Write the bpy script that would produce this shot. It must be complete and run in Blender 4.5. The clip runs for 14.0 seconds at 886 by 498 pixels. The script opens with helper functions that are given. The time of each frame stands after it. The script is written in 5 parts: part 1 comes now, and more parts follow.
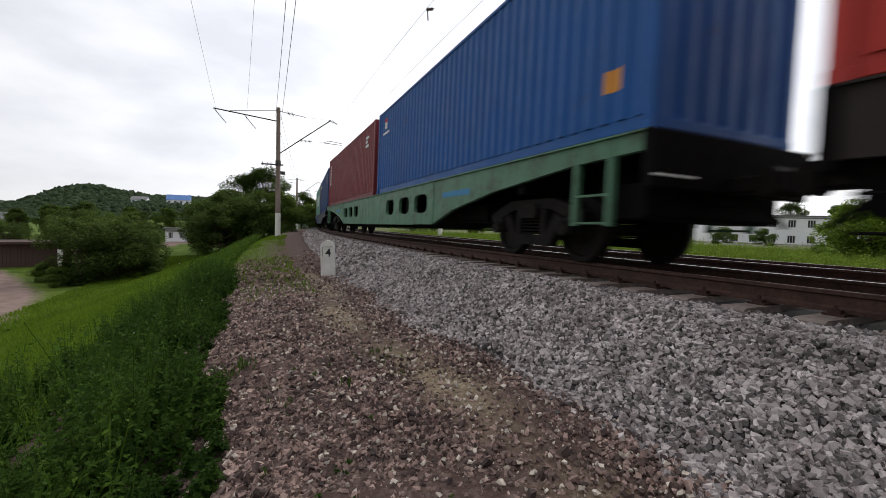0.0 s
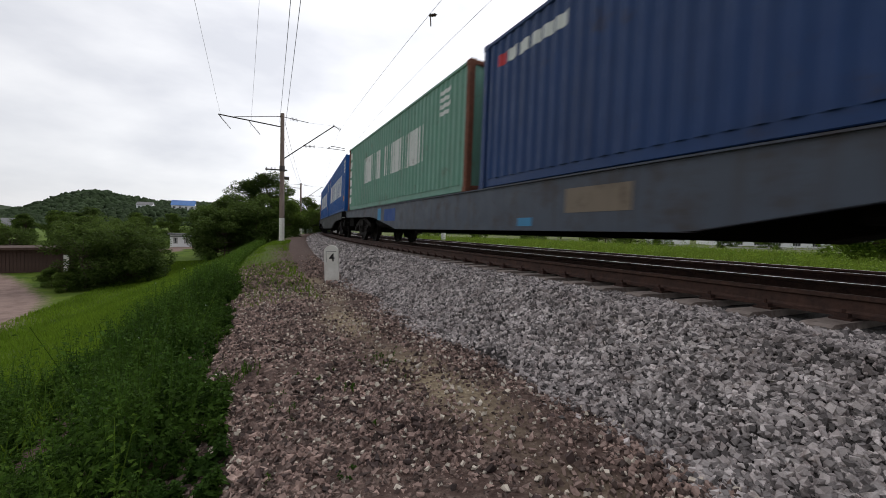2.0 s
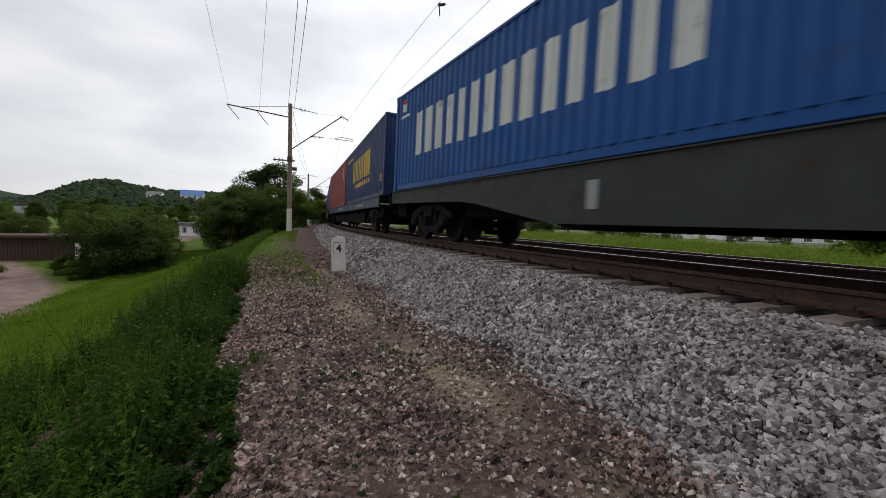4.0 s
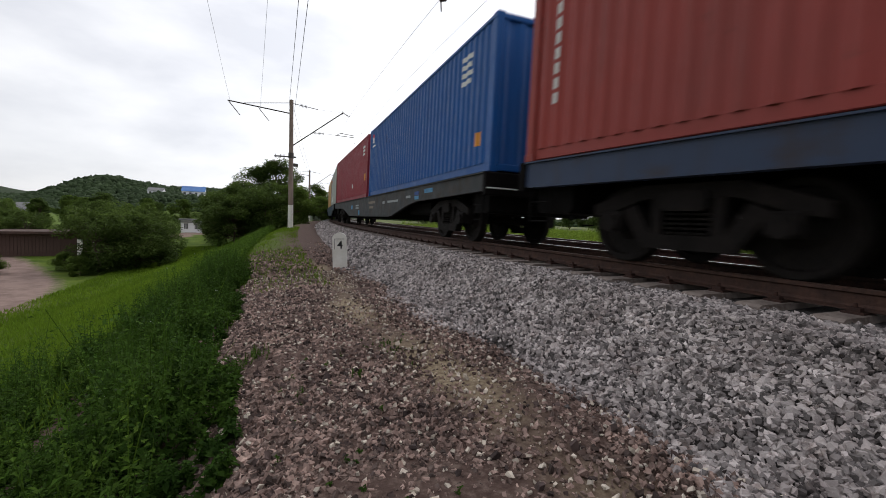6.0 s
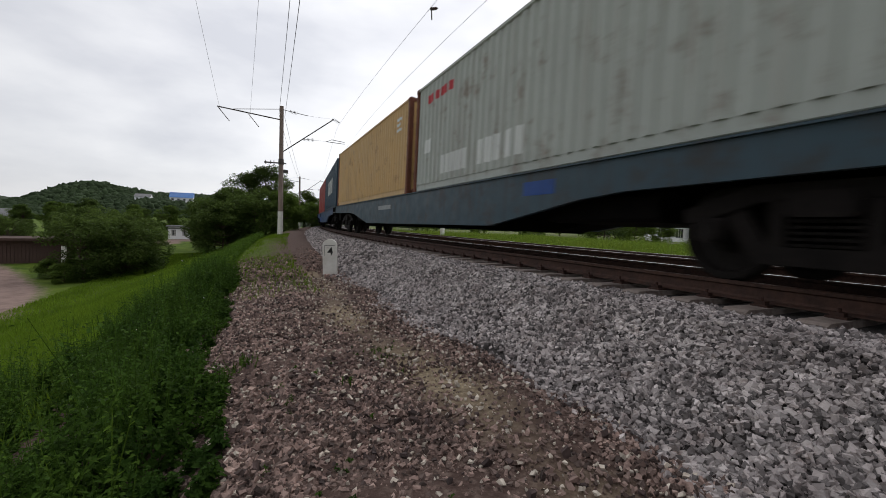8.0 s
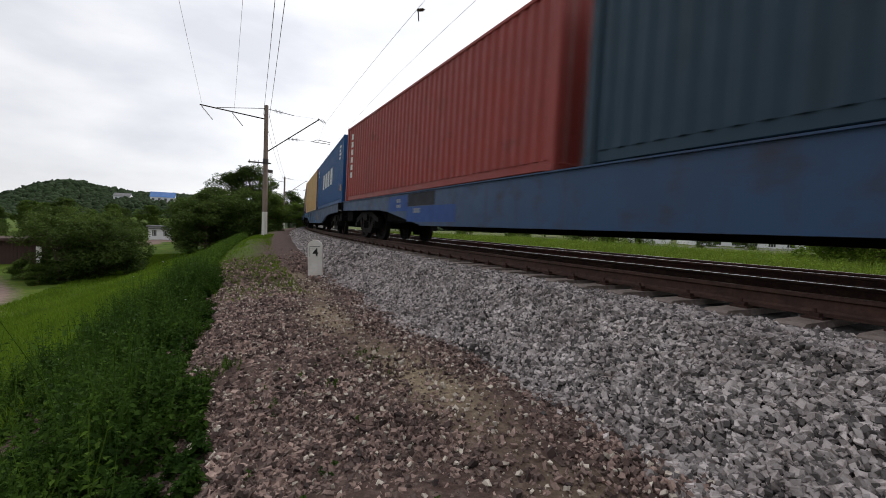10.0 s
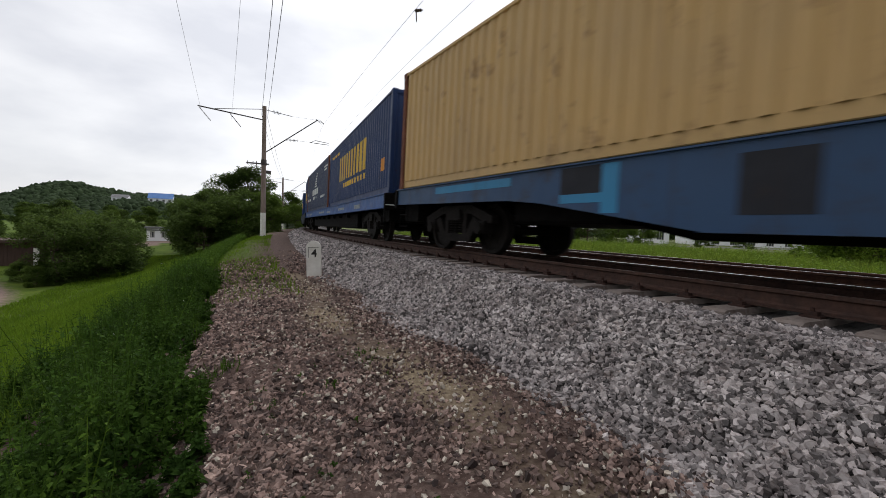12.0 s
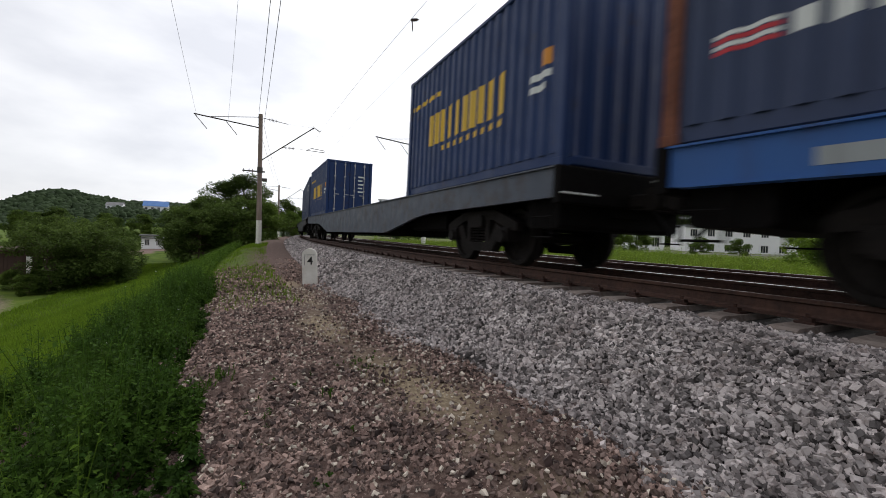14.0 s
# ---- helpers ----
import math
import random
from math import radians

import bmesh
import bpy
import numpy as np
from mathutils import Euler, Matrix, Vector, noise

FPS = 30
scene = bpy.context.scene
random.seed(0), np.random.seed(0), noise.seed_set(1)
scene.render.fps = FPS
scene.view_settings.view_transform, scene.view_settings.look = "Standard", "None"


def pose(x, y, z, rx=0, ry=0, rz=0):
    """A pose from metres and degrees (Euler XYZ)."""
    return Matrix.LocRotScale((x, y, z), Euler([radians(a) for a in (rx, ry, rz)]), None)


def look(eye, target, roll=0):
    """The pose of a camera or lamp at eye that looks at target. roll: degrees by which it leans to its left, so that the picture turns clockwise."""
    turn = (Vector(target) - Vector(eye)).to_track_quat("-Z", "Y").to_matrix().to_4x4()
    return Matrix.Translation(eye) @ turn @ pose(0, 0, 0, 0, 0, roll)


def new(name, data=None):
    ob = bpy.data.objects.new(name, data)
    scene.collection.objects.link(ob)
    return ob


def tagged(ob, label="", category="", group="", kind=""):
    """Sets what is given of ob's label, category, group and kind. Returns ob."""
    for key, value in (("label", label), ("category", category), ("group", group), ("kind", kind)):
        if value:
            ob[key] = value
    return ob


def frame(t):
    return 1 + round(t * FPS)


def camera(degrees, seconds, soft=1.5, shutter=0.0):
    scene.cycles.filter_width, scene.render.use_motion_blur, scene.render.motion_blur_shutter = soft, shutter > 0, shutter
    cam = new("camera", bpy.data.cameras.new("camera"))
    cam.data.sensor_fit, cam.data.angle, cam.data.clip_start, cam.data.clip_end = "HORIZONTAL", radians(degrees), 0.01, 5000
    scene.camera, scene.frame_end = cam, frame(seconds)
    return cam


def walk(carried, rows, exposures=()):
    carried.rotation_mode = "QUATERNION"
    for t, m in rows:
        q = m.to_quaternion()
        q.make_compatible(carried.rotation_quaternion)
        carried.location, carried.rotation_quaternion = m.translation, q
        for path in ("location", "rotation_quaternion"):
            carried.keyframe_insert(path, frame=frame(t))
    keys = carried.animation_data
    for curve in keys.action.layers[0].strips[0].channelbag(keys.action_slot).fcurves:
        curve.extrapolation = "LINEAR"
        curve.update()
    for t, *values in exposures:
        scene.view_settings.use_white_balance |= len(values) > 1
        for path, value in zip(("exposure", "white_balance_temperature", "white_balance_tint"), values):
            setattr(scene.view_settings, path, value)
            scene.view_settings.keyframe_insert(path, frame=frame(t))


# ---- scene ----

# ---------------------------------------------------------------- camera and its way
cam = camera(91.74, 14.0, soft=0.9, shutter=0.22)
EYE = Vector((0.0, 0.0, 0.461))
# seconds, yaw to the left, pitch up, lean
TURNS = [
    (0.0, -0.01, -2.90, 1.47),
    (0.5, -0.00, -2.87, 1.81),
    (1.0, -0.45, -3.21, 1.35),
    (1.5, 0.94, -2.16, 1.39),
    (2.0, 0.46, -2.32, 1.28),
    (2.5, 0.91, -2.53, 1.34),
    (3.0, 1.45, -2.96, 1.61),
    (5.5, 1.03, -3.70, 2.17),
    (6.0, 1.45, -3.87, 1.90),
    (6.5, 1.22, -3.83, 1.81),
    (7.0, 0.96, -3.55, 1.45),
    (7.5, 0.79, -3.37, 1.72),
    (8.0, 0.26, -2.97, 1.89),
    (10.5, -1.68, -2.62, 2.09),
    (11.0, -1.63, -2.33, 2.02),
    (11.5, -1.58, -2.20, 2.08),
    (12.0, -1.73, -2.69, 1.91),
    (12.5, -1.81, -2.28, 1.83),
    (13.0, -1.91, -1.89, 1.84),
    (13.5, -1.83, -1.60, 2.11),
    (14.0, -2.19, -1.70, 1.80),
]


def eye_pose(yaw, pitch, lean):
    """The hand-held camera turns about one standing point."""
    return Matrix.Translation(EYE) @ pose(0, 0, 0, 90 + pitch, 0, yaw) @ pose(0, 0, 0, 0, 0, lean)


# the camera's own slight darkening and brightening
EXPOSED = [(0.0, 0.04), (1.0, 0.0), (2.0, -0.06), (3.0, -0.2), (5.5, 0.0), (6.5, 0.08), (7.5, 0.08), (8.0, -0.18), (10.5, -0.05), (12.0, -0.05), (14.0, 0.04)]
walk(cam, [(t, eye_pose(a, b, c)) for t, a, b, c in TURNS], EXPOSED)

# ---------------------------------------------------------------- sky and light
world = bpy.data.worlds.new("overcast_sky")
scene.world = world
world.use_nodes = True
wn, wl = world.node_tree.nodes, world.node_tree.links
wn.clear()
SUN_UP, SUN_AZ = radians(38), radians(25)
w_out = wn.new("ShaderNodeOutputWorld")
w_bg = wn.new("ShaderNodeBackground")
w_sky = wn.new("ShaderNodeTexSky")
w_sky.sky_type, w_sky.sun_disc = "NISHITA", False
w_sky.sun_elevation, w_sky.sun_rotation = SUN_UP, SUN_AZ
w_co = wn.new("ShaderNodeTexCoord")
w_map = wn.new("ShaderNodeMapping")
w_map.inputs["Scale"].default_value = (1.0, 1.0, 2.6)
w_n = wn.new("ShaderNodeTexNoise")
w_n.inputs["Scale"].default_value, w_n.inputs["Detail"].default_value = 2.1, 6
w_n.inputs["Roughness"].default_value = 0.52
w_ramp = wn.new("ShaderNodeValToRGB")
w_ramp.color_ramp.elements[0].position, w_ramp.color_ramp.elements[0].color = 0.36, (0.69, 0.70, 0.75, 1)
w_ramp.color_ramp.elements[1].position, w_ramp.color_ramp.elements[1].color = 0.62, (0.97, 0.97, 0.99, 1)
# the cloud deck is brightest round the hidden sun
w_dot = wn.new("ShaderNodeVectorMath")
w_dot.operation = "DOT_PRODUCT"
w_dot.inputs[1].default_value = (math.sin(SUN_AZ) * math.cos(SUN_UP), math.cos(SUN_AZ) * math.cos(SUN_UP), math.sin(SUN_UP))
w_glow = wn.new("ShaderNodeMapRange")
w_glow.inputs["From Min"].default_value, w_glow.inputs["From Max"].default_value = -0.6, 0.95
w_glow.inputs["To Min"].default_value, w_glow.inputs["To Max"].default_value = 0.46, 1.42
w_mul = wn.new("ShaderNodeVectorMath")
w_mul.operation = "SCALE"
w_add = wn.new("ShaderNodeVectorMath")
w_add.operation = "MULTIPLY_ADD"
w_add.inputs[1].default_value = (0.012, 0.012, 0.012)
wl.new(w_co.outputs["Generated"], w_map.inputs["Vector"])
wl.new(w_map.outputs["Vector"], w_n.inputs["Vector"])
wl.new(w_n.outputs["Fac"], w_ramp.inputs["Fac"])
wl.new(w_co.outputs["Generated"], w_dot.inputs[0])
wl.new(w_dot.outputs["Value"], w_glow.inputs["Value"])
wl.new(w_ramp.outputs["Color"], w_mul.inputs[0])
wl.new(w_glow.outputs["Result"], w_mul.inputs["Scale"])
wl.new(w_sky.outputs["Color"], w_add.inputs[0])
wl.new(w_mul.outputs["Vector"], w_add.inputs[2])
wl.new(w_add.outputs["Vector"], w_bg.inputs["Color"])
w_bg.inputs["Strength"].default_value = 0.92
wl.new(w_bg.outputs["Background"], w_out.inputs["Surface"])

sun = new("sun", bpy.data.lights.new("sun", "SUN"))
sun.data.energy, sun.data.angle, sun.data.color = 1.0, radians(50), (1.0, 0.96, 0.9)
sun.matrix_world = look((math.sin(SUN_AZ) * math.cos(SUN_UP) * 90, math.cos(SUN_AZ) * math.cos(SUN_UP) * 90, math.sin(SUN_UP) * 90), (0, 0, 0))
scene.view_settings.exposure = 0.0

# ---------------------------------------------------------------- materials


def lin(r, g, b):
    """A colour of everyday 0-255 values as linear light."""
    return tuple((c / 12.92 if c <= 0.04045 else ((c + 0.055) / 1.055) ** 2.4) for c in (r / 255, g / 255, b / 255))


def material(name, base, other=None, scale=3.0, rough=0.7, metal=0.0, grime=None, grime_amount=0.0, bump=0.0, bump_scale=60.0,
             island=0.0, per_object=0.0, stretch=(1, 1, 1), streak=False, gloss=0.5, thin=0.0):
    """Base colour varied towards other by broad noise, stained by grime in patches, with a fine relief."""
    m = bpy.data.materials.new(name)
    m.use_nodes = True
    n, l = m.node_tree.nodes, m.node_tree.links
    b = n["Principled BSDF"]
    b.inputs["Metallic"].default_value = metal
    b.inputs["Specular IOR Level"].default_value = gloss
    co = n.new("ShaderNodeTexCoord")
    mp = n.new("ShaderNodeMapping")
    mp.inputs["Scale"].default_value = stretch
    l.new(co.outputs["Object"], mp.inputs["Vector"])

    def noise_of(sc, detail=5.0, ro=0.6):
        q = n.new("ShaderNodeTexNoise")
        q.inputs["Scale"].default_value, q.inputs["Detail"].default_value, q.inputs["Roughness"].default_value = sc, detail, ro
        l.new(mp.outputs["Vector"], q.inputs["Vector"])
        return q.outputs["Fac"]

    def mix(fac, a, c):
        q = n.new("ShaderNodeMix")
        q.data_type = "RGBA"
        l.new(fac, q.inputs["Factor"])
        for sock, v in ((q.inputs["A"], a), (q.inputs["B"], c)):
            if isinstance(v, tuple):
                sock.default_value = (*v, 1)
            else:
                l.new(v, sock)
        return q.outputs["Result"]

    def span(v, lo, hi, a=0.0, c=1.0):
        q = n.new("ShaderNodeMapRange")
        l.new(v, q.inputs["Value"])
        for key, val in (("From Min", lo), ("From Max", hi), ("To Min", a), ("To Max", c)):
            q.inputs[key].default_value = val
        return q.outputs["Result"]

    other = other or tuple(c * 0.8 for c in base)
    colour = mix(span(noise_of(scale), 0.32, 0.68), base, other)
    if grime:
        g = noise_of(scale * 2.7, 8.0, 0.72)
        colour = mix(span(g, 0.62 - 0.3 * grime_amount, 0.8 - 0.2 * grime_amount, 0, 0.85), colour, grime)
        if streak:
            sm = n.new("ShaderNodeMapping")
            sm.inputs["Scale"].default_value = (3.5, 3.5, 0.22)
            l.new(co.outputs["Object"], sm.inputs["Vector"])
            q = n.new("ShaderNodeTexNoise")
            q.inputs["Scale"].default_value, q.inputs["Detail"].default_value = 2.0, 7
            l.new(sm.outputs["Vector"], q.inputs["Vector"])
            colour = mix(span(q.outputs["Fac"], 0.56, 0.8, 0, 0.6 * min(1, grime_amount * 2 + 0.2)), colour, grime)
    if island or per_object:
        src = n.new("ShaderNodeNewGeometry").outputs["Random Per Island"] if island else n.new("ShaderNodeObjectInfo").outputs["Random"]
        amt = island or per_object
        hs = n.new("ShaderNodeHueSaturation")
        l.new(span(src, 0, 1, 1 - amt, 1 + amt), hs.inputs["Value"])
        l.new(colour, hs.inputs["Color"])
        colour = hs.outputs["Color"]
    l.new(colour, b.inputs["Base Color"])
    l.new(span(noise_of(scale * 4), 0.3, 0.7, max(0.05, rough - 0.1), min(1, rough + 0.1)), b.inputs["Roughness"])
    if bump:
        bp = n.new("ShaderNodeBump")
        bp.inputs["Strength"].default_value, bp.inputs["Distance"].default_value = min(1, bump), 0.02
        l.new(noise_of(bump_scale, 6.0), bp.inputs["Height"])
        l.new(bp.outputs["Normal"], b.inputs["Normal"])
    if thin:
        # thin leaves let part of the light through
        tr = n.new("ShaderNodeBsdfTranslucent")
        l.new(colour, tr.inputs["Color"])
        ms = n.new("ShaderNodeMixShader")
        ms.inputs["Fac"].default_value = thin
        l.new(b.outputs["BSDF"], ms.inputs[1])
        l.new(tr.outputs["BSDF"], ms.inputs[2])
        l.new(ms.outputs["Shader"], n["Material Output"].inputs["Surface"])
    return m


DIRT = lin(60, 48, 40)
RUST = lin(104, 58, 38)


def paint(name, r, g, b, dirt=0.25, rough=0.5, grime=None):
    c = lin(r, g, b)
    grey = sum(c) / 3
    return material(name, c, tuple(0.82 * v + 0.1 * grey for v in c), 0.8, rough, 0, grime or DIRT, dirt, 0.12, 35, streak=True, gloss=0.28)


M_BALLAST = material("crushed_granite", lin(184, 176, 174), lin(138, 129, 127), 3, 0.85, 0, lin(118, 98, 88), 0.25, 0.5, 90, island=0.8)
# bed colour darkened to carry the shadow and fine dirt between the stones
M_BED_SHADOWED = material("ballast_bed", lin(66, 61, 60), lin(40, 37, 36), 26, 0.95, 0, lin(60, 52, 47), 0.5, 1.0, 45)
M_PATH_STONE = material("dirty_path_stones", lin(162, 139, 129), lin(96, 77, 71), 3, 0.9, 0, lin(74, 60, 56), 0.3, 0.5, 90, island=0.75)
M_CHIP = material("pale_stone_chips", lin(214, 204, 190), lin(180, 168, 154), 8, 0.9, island=0.3)
M_DARKSTONE = material("dark_broken_stone", lin(92, 76, 72), lin(64, 52, 50), 5, 0.9, bump=0.4, bump_scale=80, island=0.5)
M_RAIL = material("rusty_rail", lin(84, 58, 48), lin(60, 42, 36), 8, 0.8, 0.2, lin(38, 28, 26), 0.3, 0.3, 60)
M_RAILTOP = material("polished_rail_head", lin(205, 203, 200), lin(175, 172, 170), 5, 0.28, 0.95)
# head of the near rail: the train's dark reflection put in as colour
M_RAIL_DARK_MIRROR = material("dark_reflection_rail_head", lin(92, 70, 60), lin(70, 52, 44), 6, 0.7, 0.3)
M_SLEEPER = material("weathered_concrete_sleeper", lin(150, 138, 130), lin(118, 106, 100), 4, 0.9, 0, lin(84, 62, 52), 0.35, 0.4, 60, per_object=0.12)
M_FASTENER = material("rusted_fastener", lin(70, 46, 38), lin(48, 34, 30), 20, 0.8, 0.3)
M_CONCRETE = material("weathered_pole_concrete", lin(150, 134, 124), lin(120, 104, 96), 1.5, 0.9, 0, lin(88, 72, 64), 0.3, 0.3, 40, stretch=(1, 1, 0.3))
M_WHITEWASH = material("whitewash", lin(242, 240, 234), lin(224, 220, 212), 5, 0.85, 0, lin(150, 138, 126), 0.05, 0.3, 40)
M_STEEL = material("galvanised_dark_steel", lin(92, 86, 84), lin(66, 60, 58), 6, 0.6, 0.5, RUST, 0.15)
M_WIRE = material("old_copper_wire", lin(74, 70, 70), lin(60, 56, 56), 6, 0.6, 0.4)
M_INSULATOR = material("brown_porcelain", lin(66, 44, 36), lin(50, 34, 30), 5, 0.25)
M_BLACK = material("black_number_paint", lin(34, 32, 32), lin(46, 44, 42), 20, 0.8)
# bogie and wheel steel, darkened further for the shade below the wagons
M_BOGIE = material("shaded_oily_bogie_steel", lin(34, 30, 29), lin(22, 20, 19), 5, 0.75, 0.0, lin(52, 44, 38), 0.15, 0.3, 40, gloss=0.1)
M_WHEEL = material("dark_wheel_steel", lin(34, 30, 29), lin(24, 21, 20), 7, 0.7, 0.0, lin(54, 44, 38), 0.15, gloss=0.12)
M_TREAD = material("bright_wheel_tread", lin(170, 168, 166), lin(140, 138, 136), 5, 0.35, 0.9)
# near-black, with the shade under the train painted into the base colour
M_UNDER_SHADE = material("shade_black_underframe", lin(20, 18, 18), lin(14, 13, 13), 3, 0.85, 0.0, lin(34, 30, 27), 0.15, gloss=0.08)
M_LEAF_FAR = material("pale_weed_leaves", lin(92, 120, 40), lin(62, 88, 30), 1.6, 0.7, island=0.35, gloss=0.12, thin=0.4)
M_LEAF = material("weed_leaves", lin(76, 104, 36), lin(48, 74, 26), 1.6, 0.7, island=0.4, gloss=0.1, thin=0.35)
M_BUSH = material("tree_leaves", lin(98, 118, 50), lin(70, 90, 38), 0.25, 0.7, island=0.3, gloss=0.12, thin=0.45)
M_BUSH_DARK = material("dark_tree_leaves", lin(88, 106, 50), lin(64, 82, 38), 0.25, 0.7, island=0.3, gloss=0.12, thin=0.45)
M_LIME = material("lime_leaves", lin(124, 146, 52), lin(92, 118, 40), 0.6, 0.7, island=0.35, gloss=0.12, thin=0.4)
M_GRASS = material("grass_blades", lin(112, 138, 40), lin(90, 116, 32), 0.35, 0.7, island=0.25, gloss=0.12, thin=0.35)
M_REED = material("tall_grass_blades", lin(122, 140, 52), lin(88, 110, 40), 0.35, 0.7, island=0.3, gloss=0.12, thin=0.35)
M_FLOWER = material("white_flowers", lin(220, 222, 214), lin(200, 204, 190), 10, 0.7)
M_BARK = material("bark", lin(92, 78, 66), lin(62, 52, 44), 4, 0.9, bump=0.5, bump_scale=30)
M_FOREST = material("hill_forest", lin(54, 68, 44), lin(42, 54, 36), 0.02, 0.9, island=0.12, gloss=0.1)
M_WALL = material("white_plaster", lin(246, 246, 248), lin(234, 234, 238), 0.3, 0.85, 0, lin(170, 166, 162), 0.05, 0.2, 12)
M_GLASS = material("dark_window_glass", lin(52, 58, 64), lin(38, 42, 48), 0.5, 0.12)
M_FRAME = material("window_frames", lin(206, 204, 202), lin(180, 178, 176), 2, 0.6)
M_ROOF_GREY = material("grey_roof_sheet", lin(128, 128, 130), lin(104, 104, 106), 0.6, 0.7, 0.1, RUST, 0.15)
M_ROOF_BLUE = material("blue_roof_sheet", lin(78, 124, 186), lin(66, 108, 166), 0.4, 0.5)
M_SHED = material("brown_shed_boards", lin(88, 66, 58), lin(64, 50, 46), 1.2, 0.9, 0, lin(50, 40, 38), 0.3, 0.3, 20, stretch=(1, 1, 0.2))
M_FENCE = material("grey_fence_concrete", lin(186, 184, 178), lin(156, 154, 150), 0.8, 0.9, 0, lin(110, 100, 92), 0.3)
M_RUSTY = material("rusty_corner_steel", lin(126, 76, 56), lin(96, 56, 42), 3, 0.85, 0, lin(70, 44, 36), 0.35, 0.3, 30)
M_LOCK = material("galvanised_lock_rods", lin(196, 196, 198), lin(160, 160, 162), 6, 0.45, 0.4)


def ground_material():
    """Trodden gravel path, green banks and a dirt lane, by the distance from the track held in a mesh attribute."""
    m = bpy.data.materials.new("ground_soil_and_grass")
    m.use_nodes = True
    n, l = m.node_tree.nodes, m.node_tree.links
    b = n["Principled BSDF"]
    b.inputs["Roughness"].default_value = 0.95
    b.inputs["Specular IOR Level"].default_value = 0.12
    geo = n.new("ShaderNodeNewGeometry")

    def noise_of(sc, detail=6.0, ro=0.62):
        q = n.new("ShaderNodeTexNoise")
        q.inputs["Scale"].default_value, q.inputs["Detail"].default_value, q.inputs["Roughness"].default_value = sc, detail, ro
        l.new(geo.outputs["Position"], q.inputs["Vector"])
        return q.outputs["Fac"]

    def ramp(v, *stops):
        q = n.new("ShaderNodeValToRGB")
        e = q.color_ramp.elements
        while len(e) < len(stops):
            e.new(0.5)
        for k, (p, c) in zip(e, stops):
            k.position, k.color = p, (*c, 1)
        l.new(v, q.inputs["Fac"])
        return q.outputs["Color"]

    def mix(fac, a, c):
        q = n.new("ShaderNodeMix")
        q.data_type = "RGBA"
        l.new(fac, q.inputs["Factor"])
        l.new(a, q.inputs["A"]), l.new(c, q.inputs["B"])
        return q.outputs["Result"]

    def attribute(name):
        q = n.new("ShaderNodeAttribute")
        q.attribute_name = name
        return q.outputs["Fac"]

    def thresh(v, edge, wid):
        """v plus a ragged edge, cut at edge."""
        a = n.new("ShaderNodeMath")
        a.operation = "MULTIPLY_ADD"
        l.new(noise_of(2.2), a.inputs[0])
        a.inputs[1].default_value = 0.5
        l.new(v, a.inputs[2])
        q = n.new("ShaderNodeMapRange")
        l.new(a.outputs[0], q.inputs["Value"])
        q.inputs["From Min"].default_value, q.inputs["From Max"].default_value = edge - wid + 0.25, edge + wid + 0.25
        return q.outputs["Result"]

    soil = ramp(noise_of(14, 9, 0.7), (0.3, lin(66, 52, 48)), (0.5, lin(94, 77, 71)), (0.68, lin(128, 112, 103)))
    sand = ramp(noise_of(18, 9, 0.7), (0.3, lin(112, 97, 80)), (0.55, lin(152, 137, 114)), (0.7, lin(194, 180, 152)))
    green = ramp(noise_of(0.55, 8, 0.65), (0.32, lin(58, 76, 28)), (0.5, lin(80, 100, 34)), (0.68, lin(98, 114, 42)))
    lane = ramp(noise_of(0.9, 9, 0.65), (0.3, lin(112, 94, 88)), (0.6, lin(144, 124, 116)))
    wood = ramp(noise_of(0.06, 9, 0.7), (0.3, lin(34, 46, 28)), (0.5, lin(42, 54, 34)), (0.7, lin(52, 66, 38)))
    colour = mix(thresh(attribute("sand"), 0.5, 0.3), soil, sand)
    colour = mix(thresh(attribute("green"), 0.5, 0.16), colour, green)
    colour = mix(thresh(attribute("lane"), 0.5, 0.12), colour, lane)
    colour = mix(thresh(attribute("wood"), 0.5, 0.2), colour, wood)
    l.new(colour, b.inputs["Base Color"])
    bp = n.new("ShaderNodeBump")
    bp.inputs["Strength"].default_value, bp.inputs["Distance"].default_value = 0.7, 0.03
    l.new(noise_of(30, 8, 0.7), bp.inputs["Height"])
    l.new(bp.outputs["Normal"], b.inputs["Normal"])
    return m


M_GROUND = ground_material()

# ---------------------------------------------------------------- building helpers


